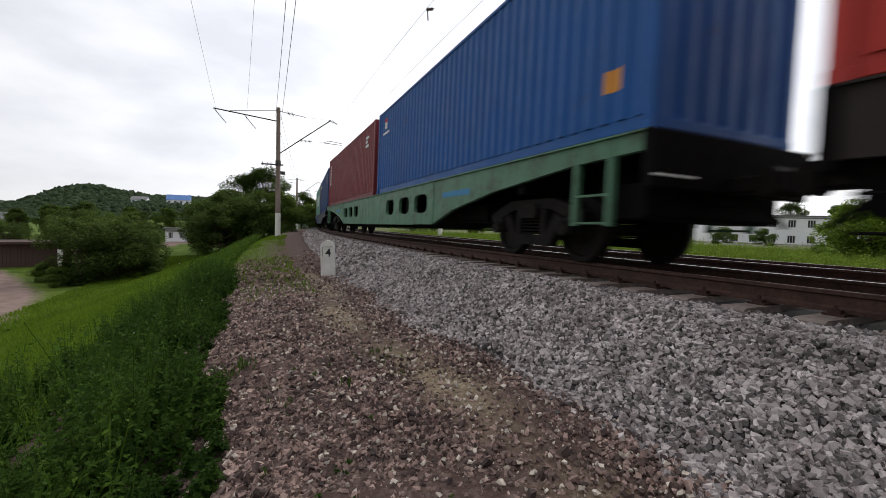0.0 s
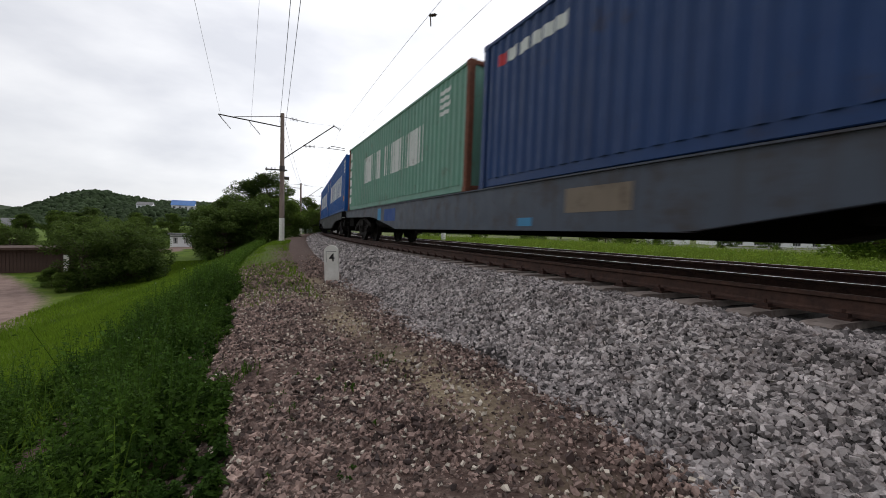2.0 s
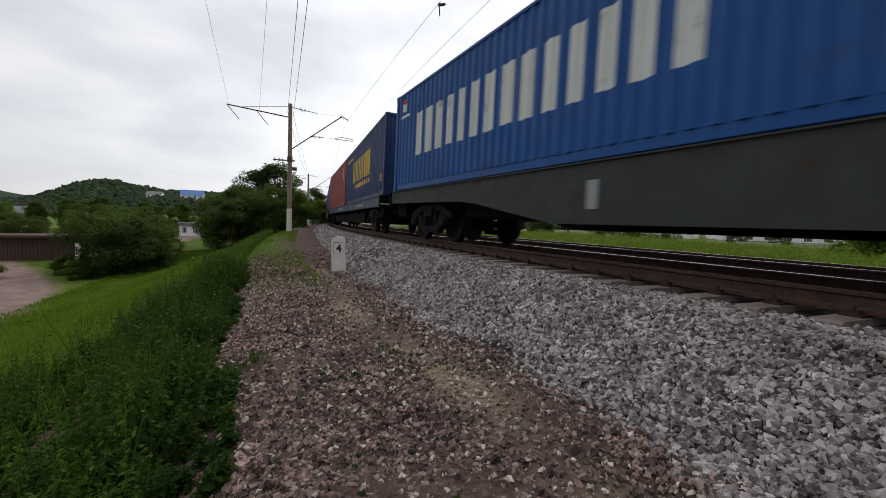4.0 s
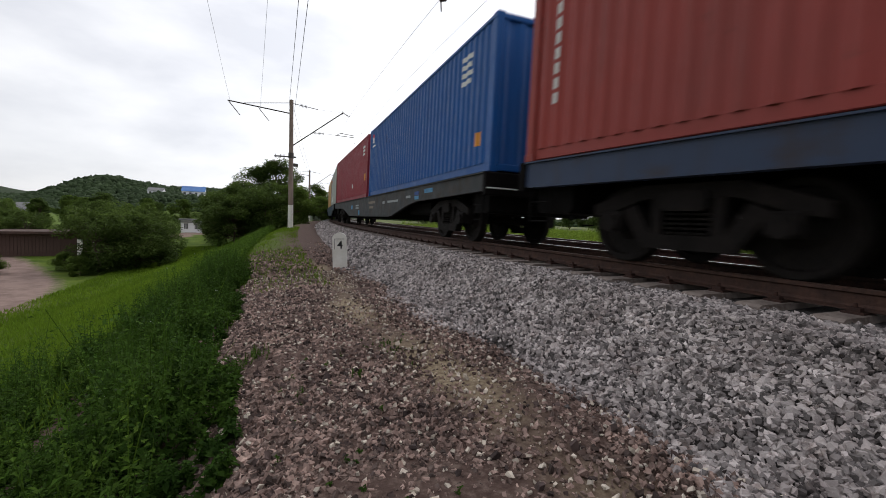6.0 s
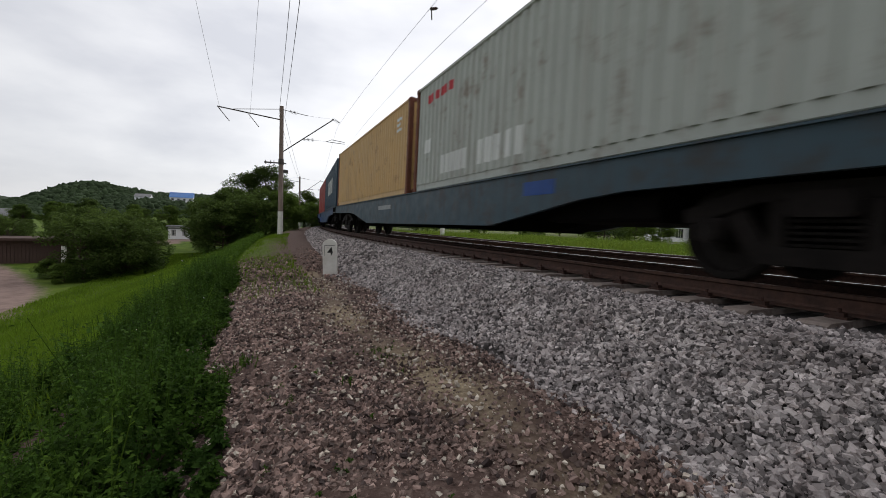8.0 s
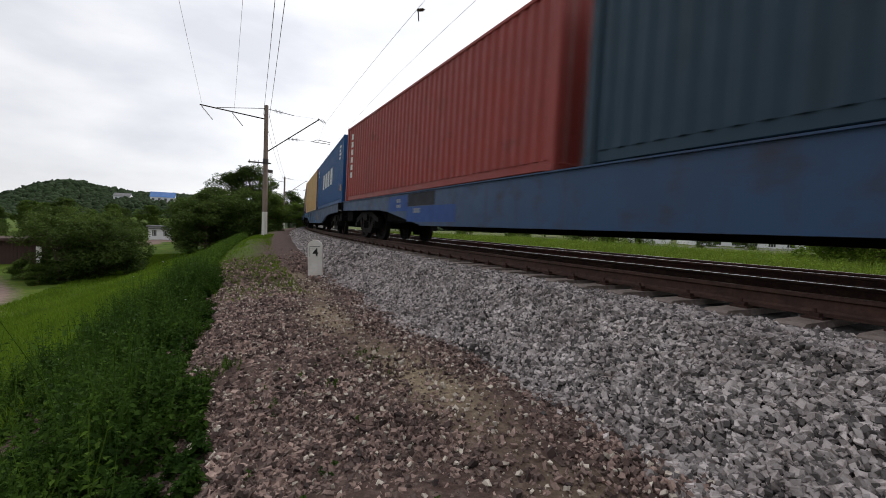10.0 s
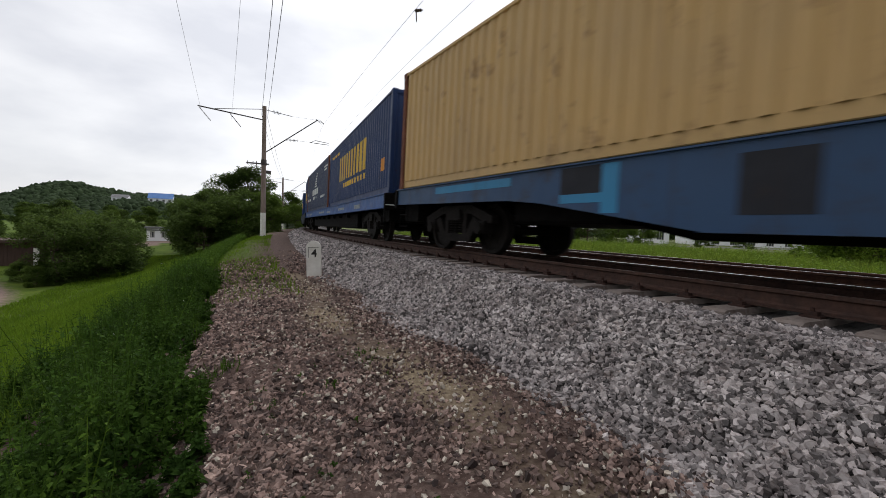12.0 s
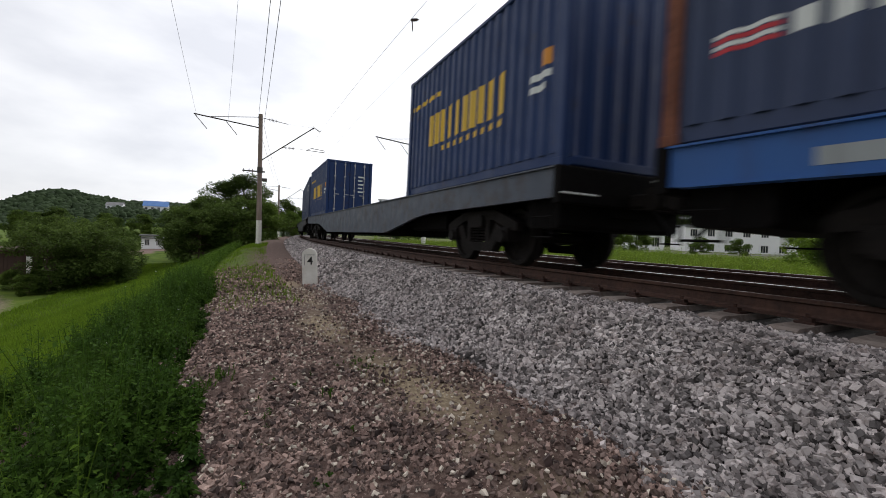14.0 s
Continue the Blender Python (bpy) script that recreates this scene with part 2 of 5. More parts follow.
class Geo:
    """Faces gathered for one mesh."""

    def __init__(self):
        self.v, self.f, self.mats, self.fm = [], [], [], []
        self.slot = 0

    def add(self, verts, faces, m=None):
        k = len(self.v)
        self.v += [tuple(m @ Vector(p)) for p in verts] if m else [tuple(p) for p in verts]
        self.f += [tuple(k + i for i in q) for q in faces]
        self.fm += [self.slot] * len(faces)
        return self

    def box(self, x0, x1, y0, y1, z0, z1, m=None, c=0.0):
        """A box; c chamfers its edges along its longest side."""
        if c:
            dims = (x1 - x0, y1 - y0, z1 - z0)
            ax = dims.index(max(dims))
            lo, hi = (x0, y0, z0), (x1, y1, z1)
            a, b = [i for i in range(3) if i != ax]
            if ax == 1:
                a, b = b, a
            ring = [(lo[a] + c, lo[b]), (hi[a] - c, lo[b]), (hi[a], lo[b] + c), (hi[a], hi[b] - c), (hi[a] - c, hi[b]), (lo[a] + c, hi[b]), (lo[a], hi[b] - c), (lo[a], lo[b] + c)]
            verts = []
            for e in (lo[ax], hi[ax]):
                for p, q in ring:
                    w = [0, 0, 0]
                    w[ax], w[a], w[b] = e, p, q
                    verts.append(w)
            n = 8
            faces = [(i, (i + 1) % n, n + (i + 1) % n, n + i) for i in range(n)] + [tuple(range(n))[::-1], tuple(range(n, 2 * n))]
            return self.add(verts, faces, m)
        v = [(x, y, z) for z in (z0, z1) for y in (y0, y1) for x in (x0, x1)]
        return self.add(v, [(0, 2, 3, 1), (4, 5, 7, 6), (0, 1, 5, 4), (2, 6, 7, 3), (0, 4, 6, 2), (1, 3, 7, 5)], m)

    def tube(self, p0, p1, r0, r1=None, n=8, caps=True):
        p0, p1 = Vector(p0), Vector(p1)
        r1 = r0 if r1 is None else r1
        q = (p1 - p0).to_track_quat("Z", "Y").to_matrix()
        v = []
        for p, r in ((p0, r0), (p1, r1)):
            v += [p + q @ Vector((r * math.cos(2 * math.pi * i / n), r * math.sin(2 * math.pi * i / n), 0)) for i in range(n)]
        f = [(i, (i + 1) % n, n + (i + 1) % n, n + i) for i in range(n)]
        if caps:
            f += [tuple(range(n))[::-1], tuple(range(n, 2 * n))]
        return self.add(v, f)

    def prism(self, outline, x0, x1):
        """An outline in (y, z) drawn out along x."""
        n = len(outline)
        v = [(x, y, z) for x in (x0, x1) for y, z in outline]
        f = [(i, (i + 1) % n, n + (i + 1) % n, n + i) for i in range(n)] + [tuple(range(n))[::-1], tuple(range(n, 2 * n))]
        return self.add(v, f)

    def wheel_of(self, profile, n=28):
        """A profile of (x, radius) turned about the x axis."""
        k = len(profile)
        v = [(x, r * math.cos(2 * math.pi * i / n), r * math.sin(2 * math.pi * i / n)) for i in range(n) for x, r in profile]
        f = [(i * k + j, i * k + j + 1, ((i + 1) % n) * k + j + 1, ((i + 1) % n) * k + j) for i in range(n) for j in range(k - 1)]
        return self.add(v, f)

    def mesh(self, name, *mats):
        me = bpy.data.meshes.new(name)
        me.from_pydata(self.v, [], self.f)
        for m in mats:
            me.materials.append(m)
        if len(mats) > 1:
            me.polygons.foreach_set("material_index", self.fm)
        bm = bmesh.new()
        bm.from_mesh(me)
        bmesh.ops.recalc_face_normals(bm, faces=bm.faces)
        bm.to_mesh(me)
        bm.free()
        return me


def part(name, geo, mat, parent=None, label="", smooth=False, at=None):
    """Links gathered faces, or a mesh, as one object, under a thing or a part."""
    mats = mat if isinstance(mat, (list, tuple)) else (mat,)
    me = geo.mesh(name, *mats) if isinstance(geo, Geo) else geo
    if smooth:
        me.polygons.foreach_set("use_smooth", [True] * len(me.polygons))
    ob = new(name, me)
    if at is not None:
        ob.matrix_basis = at
    if parent is not None:
        ob.parent = parent
    if label:
        ob["label"] = label
    return ob


def big_mesh(name, verts, faces, mat, smooth=False):
    """A mesh of many alike faces from arrays."""
    me = bpy.data.meshes.new(name)
    k = faces.shape[1]
    me.vertices.add(len(verts))
    me.vertices.foreach_set("co", np.ascontiguousarray(verts, dtype=np.float32).ravel())
    me.loops.add(faces.size)
    me.loops.foreach_set("vertex_index", faces.astype(np.int32).ravel())
    me.polygons.add(len(faces))
    me.polygons.foreach_set("loop_start", np.arange(len(faces), dtype=np.int32) * k)
    me.polygons.foreach_set("use_smooth", np.full(len(faces), smooth))
    me.materials.append(mat)
    me.update(calc_edges=True)
    me.validate()
    return me


def stuff(name, verts, faces, mat, label, category, smooth=False):
    return tagged(new(name, big_mesh(name, verts, faces, mat, smooth)), label, category, kind="stuff")


# ---------------------------------------------------------------- the line of the track
TRACK_X, TURN_0, TURN_K, TURN_L, CANT = 6.1356, -0.50057, 0.24408, 31.85, 0.0177
STEP = 0.25
S_ALL = np.arange(-420, 460 + STEP, STEP)


def heading(s):
    s = np.asarray(s, float)
    ahead = TURN_K * (1 - np.exp(-np.maximum(s, 0) / TURN_L))
    back = TURN_K / TURN_L * 20 * (np.exp(np.minimum(s, 0) / 20) - 1)
    return TURN_0 + ahead + back


_mid = heading((S_ALL[:-1] + S_ALL[1:]) / 2)
_zero = int(round(420 / STEP))
X_ALL = np.concatenate([[0], np.cumsum(np.sin(_mid) * STEP)])
Y_ALL = np.concatenate([[0], np.cumsum(np.cos(_mid) * STEP)])
X_ALL += TRACK_X - X_ALL[_zero]
Y_ALL -= Y_ALL[_zero]


def along(s, o=0.0):
    """World x, y of the point s along the track and o to its right."""
    h = heading(s)
    return np.interp(s, S_ALL, X_ALL) + o * np.cos(h), np.interp(s, S_ALL, Y_ALL) - o * np.sin(h)


def beside(x, y):
    """How far along and to the right of the track the points lie."""
    x, y = np.atleast_1d(x).astype(float), np.atleast_1d(y).astype(float)
    s, o = np.empty_like(x), np.empty_like(x)
    xs, ys, ss = X_ALL[::4], Y_ALL[::4], S_ALL[::4]
    for i in range(0, len(x), 2000):
        d2 = (x[i:i + 2000, None] - xs) ** 2 + (y[i:i + 2000, None] - ys) ** 2
        k = d2.argmin(1)
        h = heading(ss[k])
        dx, dy = x[i:i + 2000] - xs[k], y[i:i + 2000] - ys[k]
        s[i:i + 2000] = ss[k] + dx * np.sin(h) + dy * np.cos(h)
        o[i:i + 2000] = dx * np.cos(h) - dy * np.sin(h)
    return s, o


def track_pose(s, o=0.0, z=0.0, cant=CANT):
    x, y = along(s, o)
    return Matrix.Translation((float(x), float(y), z)) @ Matrix.Rotation(-float(heading(s)), 4, "Z") @ Matrix.Rotation(cant, 4, "Y")


# lateral profile of the ground: metres right of the near track, height
PROFILE_O = [-400, -60, -19, -15, -8.2, -6.2, -5.3, -4.2, -3.1, -2.2, 6.5, 7.5, 9, 14, 60, 400]
PROFILE_Z = [-5.0, -5.0, -5.0, -4.7, -2.35, -1.42, -1.02, -0.90, -0.86, -0.95, -0.95, -0.8, -0.68, -0.68, -1.1, -1.5]


def ground_height(x, y):
    s, o = beside(x, y)
    z = np.interp(o, PROFILE_O, PROFILE_Z)
    # the bank dies away far ahead, where the line runs on the level
    lift = np.clip((s - 30) / 60, 0, 1) * np.clip((-o - 5.6) / 6, 0, 1)
    z = z + lift * np.clip((-1.6 - z), 0, 9) * 0.55
    near = np.clip((s - 12) / 22, 0, 1) * ((o < -2.4) & (o > -9))
    z = z + 0.30 * near * np.clip((o + 9) / 3, 0, 1)
    r = np.hypot(x, y)
    az = np.degrees(np.arctan2(x, y))

    def hill(a, w, d, wd, h):
        return h * np.exp(-((az - a) / w) ** 2) * np.exp(-((r - d) / wd) ** 2)

    z = z + hill(-40.2, 4.8, 900, 260, 42) + hill(-33.5, 6, 900, 260, 20) + hill(-25, 8, 900, 300, 36) + hill(-52, 6, 1500, 400, 52) + hill(-46, 30, 1900, 500, 38) + hill(-33, 9, 420, 130, 15)
    z = z + hill(10, 40, 2200, 500, 22)
    return z, s, o


# ---------------------------------------------------------------- ground, ballast, track
def build_ground():
    radii = np.concatenate([[0.0], np.geomspace(0.6, 3200, 150)])
    n = 300
    ang = np.linspace(0, 2 * np.pi, n, endpoint=False)
    rr, aa = np.meshgrid(radii[1:], ang, indexing="ij")
    x = np.concatenate([[0.0], (rr * np.sin(aa)).ravel()])
    y = np.concatenate([[0.0], (rr * np.cos(aa)).ravel()])
    z, s, o = ground_height(x, y)
    r = np.hypot(x, y)
    wob = np.array([noise.noise((a * 0.8, b * 0.8, 0)) * 0.05 + noise.noise((a * 0.12, b * 0.12, 3)) * 0.22 * min(1, max(0, (c - 8) / 10)) for a, b, c in zip(x, y, r)])
    z = z + wob * np.where((o > -3.2) & (o < 7.5), 0.1, 1.0)
    verts = np.stack([x, y, z], 1)
    k = len(radii) - 1
    i, j = np.meshgrid(np.arange(k - 1), np.arange(n), indexing="ij")
    a = 1 + i * n + j
    b = 1 + i * n + (j + 1) % n
    quads = np.stack([a.ravel(), b.ravel(), (b + n).ravel(), (a + n).ravel()], 1)[:, ::-1]
    me = bpy.data.meshes.new("ground")
    faces = quads.tolist() + [(0, 1 + (q + 1) % n, 1 + q)[::-1] for q in range(n)]
    me.from_pydata(verts.tolist(), [], faces)
    me.materials.append(M_GROUND)
    me.polygons.foreach_set("use_smooth", [True] * len(me.polygons))
    az = np.degrees(np.arctan2(x, y))
    green = np.clip((-7.5 - o) * 1.6 + 0.5, 0, 1) + np.clip((s - 15) / 5, 0, 1) * (o < -5.8) * (o > -9) + np.clip((o - 7.2) * 0.8, 0, 0.56) + np.clip((o - 2.6) * 2, 0, 0.45) * (o < 7.3)
    green = green + np.clip((s - 13) / 10, 0, 0.6) * np.clip((-3.3 - o) / 1.6, 0, 1) * (o > -8)
    sand = np.exp(-((o + 3.82 + 0.12 * np.sin(s * 0.9)) / 0.38) ** 2) * 0.85 * (s < 16) * (0.75 + 0.35 * np.sin(s * 2.3))
    bend = np.interp(s, [-60, 20, 30, 38, 46, 60], [-24, -21.5, -22, -24.5, -30, -42])
    lane = np.clip(1.6 - np.abs(o - bend) / 4.6, 0, 1) * (s > -60) * (s < 62) + np.exp(-((o + 23.5 - 0.2 * (s - 83)) / 2.4) ** 2) * np.clip((s - 56) / 4, 0, 1) * np.clip((98 - s) / 4, 0, 1)
    wood = np.clip((r - 240) / 60, 0, 1)
    for name, val in (("green", np.clip(green, 0, 1)), ("sand", sand), ("lane", np.clip(lane, 0, 1)), ("wood", wood)):
        at = me.attributes.new(name, "FLOAT", "POINT")
        at.data.foreach_set("value", val.astype(np.float32))
    ob = new("ground", me)
    return tagged(ob, "trodden gravel path beside green banks, lane and wooded hills", "ground", kind="structure")


def sweep(profile, s_list, cant=CANT, centre=0.0):
    """An open or closed (o, z) profile drawn along the track."""
    verts, faces, n = [], [], len(profile)
    for s in s_list:
        m = track_pose(s, centre, 0, cant)
        verts += [m @ Vector((o, 0, z)) for o, z in profile]
    for i in range(len(s_list) - 1):
        for j in range(n):
            faces.append((i * n + j, i * n + (j + 1) % n, (i + 1) * n + (j + 1) % n, (i + 1) * n + j))
    faces += [tuple(range(n)), tuple(range((len(s_list) - 1) * n, len(s_list) * n))[::-1]]
    return verts, faces


RAIL_PROFILE = [(-0.075, -0.18), (0.075, -0.18), (0.075, -0.168), (0.02, -0.152), (0.009, -0.13), (0.009, -0.05), (0.036, -0.036), (0.036, -0.008),
                (0.028, 0.0), (-0.028, 0.0), (-0.036, -0.008), (-0.036, -0.036), (-0.009, -0.05), (-0.009, -0.13), (-0.02, -0.152), (-0.075, -0.168)]
S_RAIL = list(np.arange(-60, 0, 3.0)) + list(np.arange(0, 60, 1.0)) + list(np.arange(60, 330, 5.0))
BED = [(-3.25, -1.0), (-2.95, -0.86), (-1.95, -0.25), (-1.40, -0.245), (1.40, -0.245), (1.9, -0.27), (2.6, -0.5), (3.4, -0.55), (5.6, -0.5), (6.2, -0.95), (6.2, -1.3), (-3.25, -1.3)]


def build_track(name, centre, z, s_from, s_to, gap, label):
    bed = new(name)
    tagged(bed, label, "railway track", kind="structure")
    for side in (-0.797, 0.797):
        v, f = sweep([(o + side, h + z) for o, h in RAIL_PROFILE], S_RAIL, CANT, centre)
        g = Geo().add(v, f)
        n = len(RAIL_PROFILE)
        g.fm = [1 if (k % n) == 8 and k < n * (len(S_RAIL) - 1) else 0 for k in range(len(f))]
        part("rail", g, (M_RAIL, M_RAIL_DARK_MIRROR if side < 0 and centre == 0 else M_RAILTOP), bed, "rusty steel rail with polished running surface")
    g = Geo()
    out = [(-1.35, -0.36), (-1.35, -0.225), (-1.31, -0.205), (-0.6, -0.2), (-0.4, -0.215), (0.4, -0.215), (0.6, -0.2), (1.31, -0.205), (1.35, -0.225), (1.35, -0.36)]
    n = len(out)
    verts = [(o, y * (0.125 if h < -0.23 else 0.105), h) for y in (-1, 1) for o, h in out]
    g.add(verts, [(i, (i + 1) % n, n + (i + 1) % n, n + i) for i in range(n)] + [tuple(range(n))[::-1], tuple(range(n, 2 * n))])
    g.slot = 1
    for side in (-0.797, 0.797):
        g.box(side - 0.17, side + 0.17, -0.075, 0.075, -0.205, -0.183)
        for e in (-0.12, 0.12):
            g.box(side + e - 0.035, side + e + 0.035, -0.045, 0.045, -0.19, -0.15)
            g.tube((side + e, 0, -0.16), (side + e, 0, -0.115), 0.016, n=6)
    me = g.mesh("sleeper", M_SLEEPER, M_FASTENER)
    rng = random.Random(3)
    s = s_from
    while s < s_to:
        part("sleeper", me, (), bed, at=track_pose(s + rng.uniform(-0.02, 0.02), centre + rng.uniform(-0.02, 0.02), z))
        s += gap
    return bed


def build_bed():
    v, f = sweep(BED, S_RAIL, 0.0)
    return tagged(part("ballast_bed", Geo().add(v, f), M_BED_SHADOWED), "grey crushed stone ballast bank under the tracks, darkened for shadowed gaps", "ballast", kind="structure")


def stone_shapes(count, seed, blocky=True):
    """Angular lumps: jittered blocks for broken stone, rounder ones for far crowns."""
    bm = bmesh.new()
    if blocky:
        bmesh.ops.create_cube(bm, size=1.5)
        bmesh.ops.triangulate(bm, faces=bm.faces)
    else:
        bmesh.ops.create_icosphere(bm, subdivisions=1, radius=1)
    v = np.array([q.co[:] for q in bm.verts])
    f = np.array([[q.index for q in t.verts] for t in bm.faces])
    bm.free()
    rng = np.random.RandomState(seed)
    out = []
    for _ in range(count):
        w = v * rng.uniform(0.7, 1.2, (len(v), 1)) + rng.normal(0, 0.2 if blocky else 0.1, v.shape)
        out.append(w * rng.uniform(0.7, 1.3, 3) * np.array([1.1, 0.9, 0.7]))
    return np.array(out), f


def scatter_lumps(pos, size, shapes, tri, rng):
    """Verts and faces of lumps at the places given, each turned at random."""
    n = len(pos)
    q = rng.normal(size=(n, 4))
    q /= np.linalg.norm(q, axis=1)[:, None]
    w, x, y, z = q.T
    rot = np.stack([1 - 2 * (y * y + z * z), 2 * (x * y - w * z), 2 * (x * z + w * y), 2 * (x * y + w * z), 1 - 2 * (x * x + z * z), 2 * (y * z - w * x),
                    2 * (x * z - w * y), 2 * (y * z + w * x), 1 - 2 * (x * x + y * y)], 1).reshape(n, 3, 3)
    sh = shapes[rng.randint(0, len(shapes), n)] * size[:, None, None]
    verts = np.einsum("nij,nkj->nki", rot, sh) + pos[:, None, :]
    k = shapes.shape[1]
    faces = (tri[None] + (np.arange(n) * k)[:, None, None]).reshape(-1, 3)
    return verts.reshape(-1, 3), faces


def bed_height(o):
    return np.interp(o, [p[0] for p in BED[:10]], [p[1] for p in BED[:10]])


def build_ballast_stones():
    rng = np.random.RandomState(5)
    shapes, tri = stone_shapes(40, 2)
    places, sizes = [], []
    for s0, s1, per, lo, hi in ((-14, -1.0, 260, 0.03, 0.05), (-1.0, 6.5, 2900, 0.012, 0.028), (6.5, 13, 1900, 0.015, 0.030), (13, 30, 400, 0.026, 0.046), (30, 60, 40, 0.045, 0.07)):
        n = int((s1 - s0) * 2.15 * per)
        s, o = rng.uniform(s0, s1, n), rng.uniform(-3.35, -1.2, n)
        edge = -2.98 + 0.16 * np.sin(s * 1.3) + 0.1 * np.sin(s * 3.1) - np.abs(rng.normal(0, 0.12, n))
        keep = o > edge
        s, o = s[keep], o[keep]
        x, y = along(s, o)
        size = rng.uniform(lo, hi, len(s))
        z = np.where(o < -2.95, -0.86 + (o + 2.95) * 0.03, bed_height(o)) + rng.uniform(-0.2, 1.0, len(s)) * size
        z = np.where(o > -1.36, np.minimum(z, -0.225), z)
        places.append(np.stack([x, y, z], 1))
        sizes.append(size)
    v, f = scatter_lumps(np.concatenate(places), np.concatenate(sizes), shapes, tri, rng)
    stuff("ballast_stones", v, f, M_BALLAST, "grey angular crushed granite stones heaped beside the rails", "gravel")
    places, sizes = [], []
    for s0, s1, per in ((-2, 5, 60), (5, 14, 25), (14, 40, 6)):
        n = int((s1 - s0) * 3.6 * per)
        s, o = rng.uniform(s0, s1, n), rng.uniform(1.4, 5.0, n)
        x, y = along(s, o)
        size = rng.uniform(0.03, 0.055, n)
        places.append(np.stack([x, y, bed_height(o) + 0.01], 1))
        sizes.append(size)
    v, f = scatter_lumps(np.concatenate(places), np.concatenate(sizes), shapes, tri, rng)
    stuff("far_ballast_stones", v, f, M_PATH_STONE, "dirty brown stones lying between the two tracks", "gravel")


def build_path_stones():
    rng = np.random.RandomState(9)
    shapes, tri = stone_shapes(40, 8)
    places, sizes = [], []
    for s0, s1, per, lo, hi in ((-14, 1.5, 160, 0.014, 0.04), (1.8, 6.5, 3300, 0.006, 0.025), (6.5, 12, 1700, 0.009, 0.029), (12, 22, 200, 0.018, 0.042)):
        n = int((s1 - s0) * 3.4 * per)
        s, o = rng.uniform(s0, s1, n), rng.uniform(-6.3, -2.9, n)
        trodden = np.exp(-((o + 3.82 + 0.12 * np.sin(s * 0.9)) / 0.5) ** 2)
        keep = rng.uniform(0, 1, n) > 0.85 * trodden
        keep &= rng.uniform(0, 1, n) > np.clip((s - 13) / 8, 0, 0.9) * (o < -4)
        keep &= o > -5.95 - 0.25 * np.sin(s * 1.7)
        s, o = s[keep], o[keep]
        x, y = along(s, o)
        z, _, _ = ground_height(x, y)
        size = lo + (hi - lo) * rng.uniform(0, 1, len(s)) ** 1.9
        size = size * np.where(o < -4.9, 1.15, 1.0)
        places.append(np.stack([x, y, z + rng.uniform(-0.2, 0.6, len(s)) * size], 1))
        sizes.append(size)
    v, f = scatter_lumps(np.concatenate(places), np.concatenate(sizes), shapes, tri, rng)
    stuff("path_stones", v, f, M_PATH_STONE, "brownish broken stones strewn over the trodden path", "gravel")
    n = 5200
    s, o = rng.uniform(1.8, 13, n), rng.uniform(-5.7, -2.9, n)
    x, y = along(s, o)
    z, _, _ = ground_height(x, y)
    size = 0.005 + 0.017 * rng.uniform(0, 1, n) ** 2.5
    v, f = scatter_lumps(np.stack([x, y, z + 0.006 + size * 0.7], 1), size, shapes, tri, rng)
    stuff("pale_stone_chips", v, f, M_CHIP, "pale stone chips scattered on the path", "gravel")
    n = 2600
    s, o = rng.uniform(1.8, 11, n), rng.uniform(-5.8, -3.0, n)
    x, y = along(s, o)
    z, _, _ = ground_height(x, y)
    keep = rng.uniform(0, 1, n) > 0.9 * np.exp(-((o + 3.82 + 0.12 * np.sin(s * 0.9)) / 0.6) ** 2)
    x, y, z, n = x[keep], y[keep], z[keep], int(keep.sum())
    size = 0.012 + 0.02 * rng.uniform(0, 1, n) ** 2
    v, f = scatter_lumps(np.stack([x, y, z + 0.004 + size * 0.4], 1), size, shapes, tri, rng)
    stuff("dark_broken_stones", v, f, M_DARKSTONE, "dark brown broken stones lying on the path", "gravel")


# ---------------------------------------------------------------- containers
WAVE = 0.278


def wave(y, half):
    """Depth of the pressed wall panel at y."""
    if abs(y) > half:
        return 0.0
    p = ((y + half) / WAVE) % 1.0
    if p < 0.26:
        return 0.0
    if p < 0.5:
        return 0.036 * (p - 0.26) / 0.24
    if p < 0.76:
        return 0.036
    return 0.036 * (1 - p) / 0.24


def wave_stops(y0, y1, half):
    out = {y0, y1}
    k = 0
    while k * WAVE <= 2 * half:
        for p in (0, 0.26, 0.5, 0.76):
            y = -half + (k + p) * WAVE
            if y0 < y < y1:
                out.add(y)
        k += 1
    return sorted(out)


WIDTH, CORNER = 2.438, 0.16


def side_sheet(length, z0, z1, x, sign, y0=None, y1=None, lift=0.0):
    """A stretch of pressed side wall; sign is the way that it faces."""
    half = length / 2 - CORNER
    ys = wave_stops(-half if y0 is None else y0, half if y1 is None else y1, half)
    v = [(x + sign * (lift - wave(y, half)), y, z) for z in (z0, z1) for y in ys]
    n = len(ys)
    return v, [(i, i + 1, n + i + 1, n + i) for i in range(n - 1)]


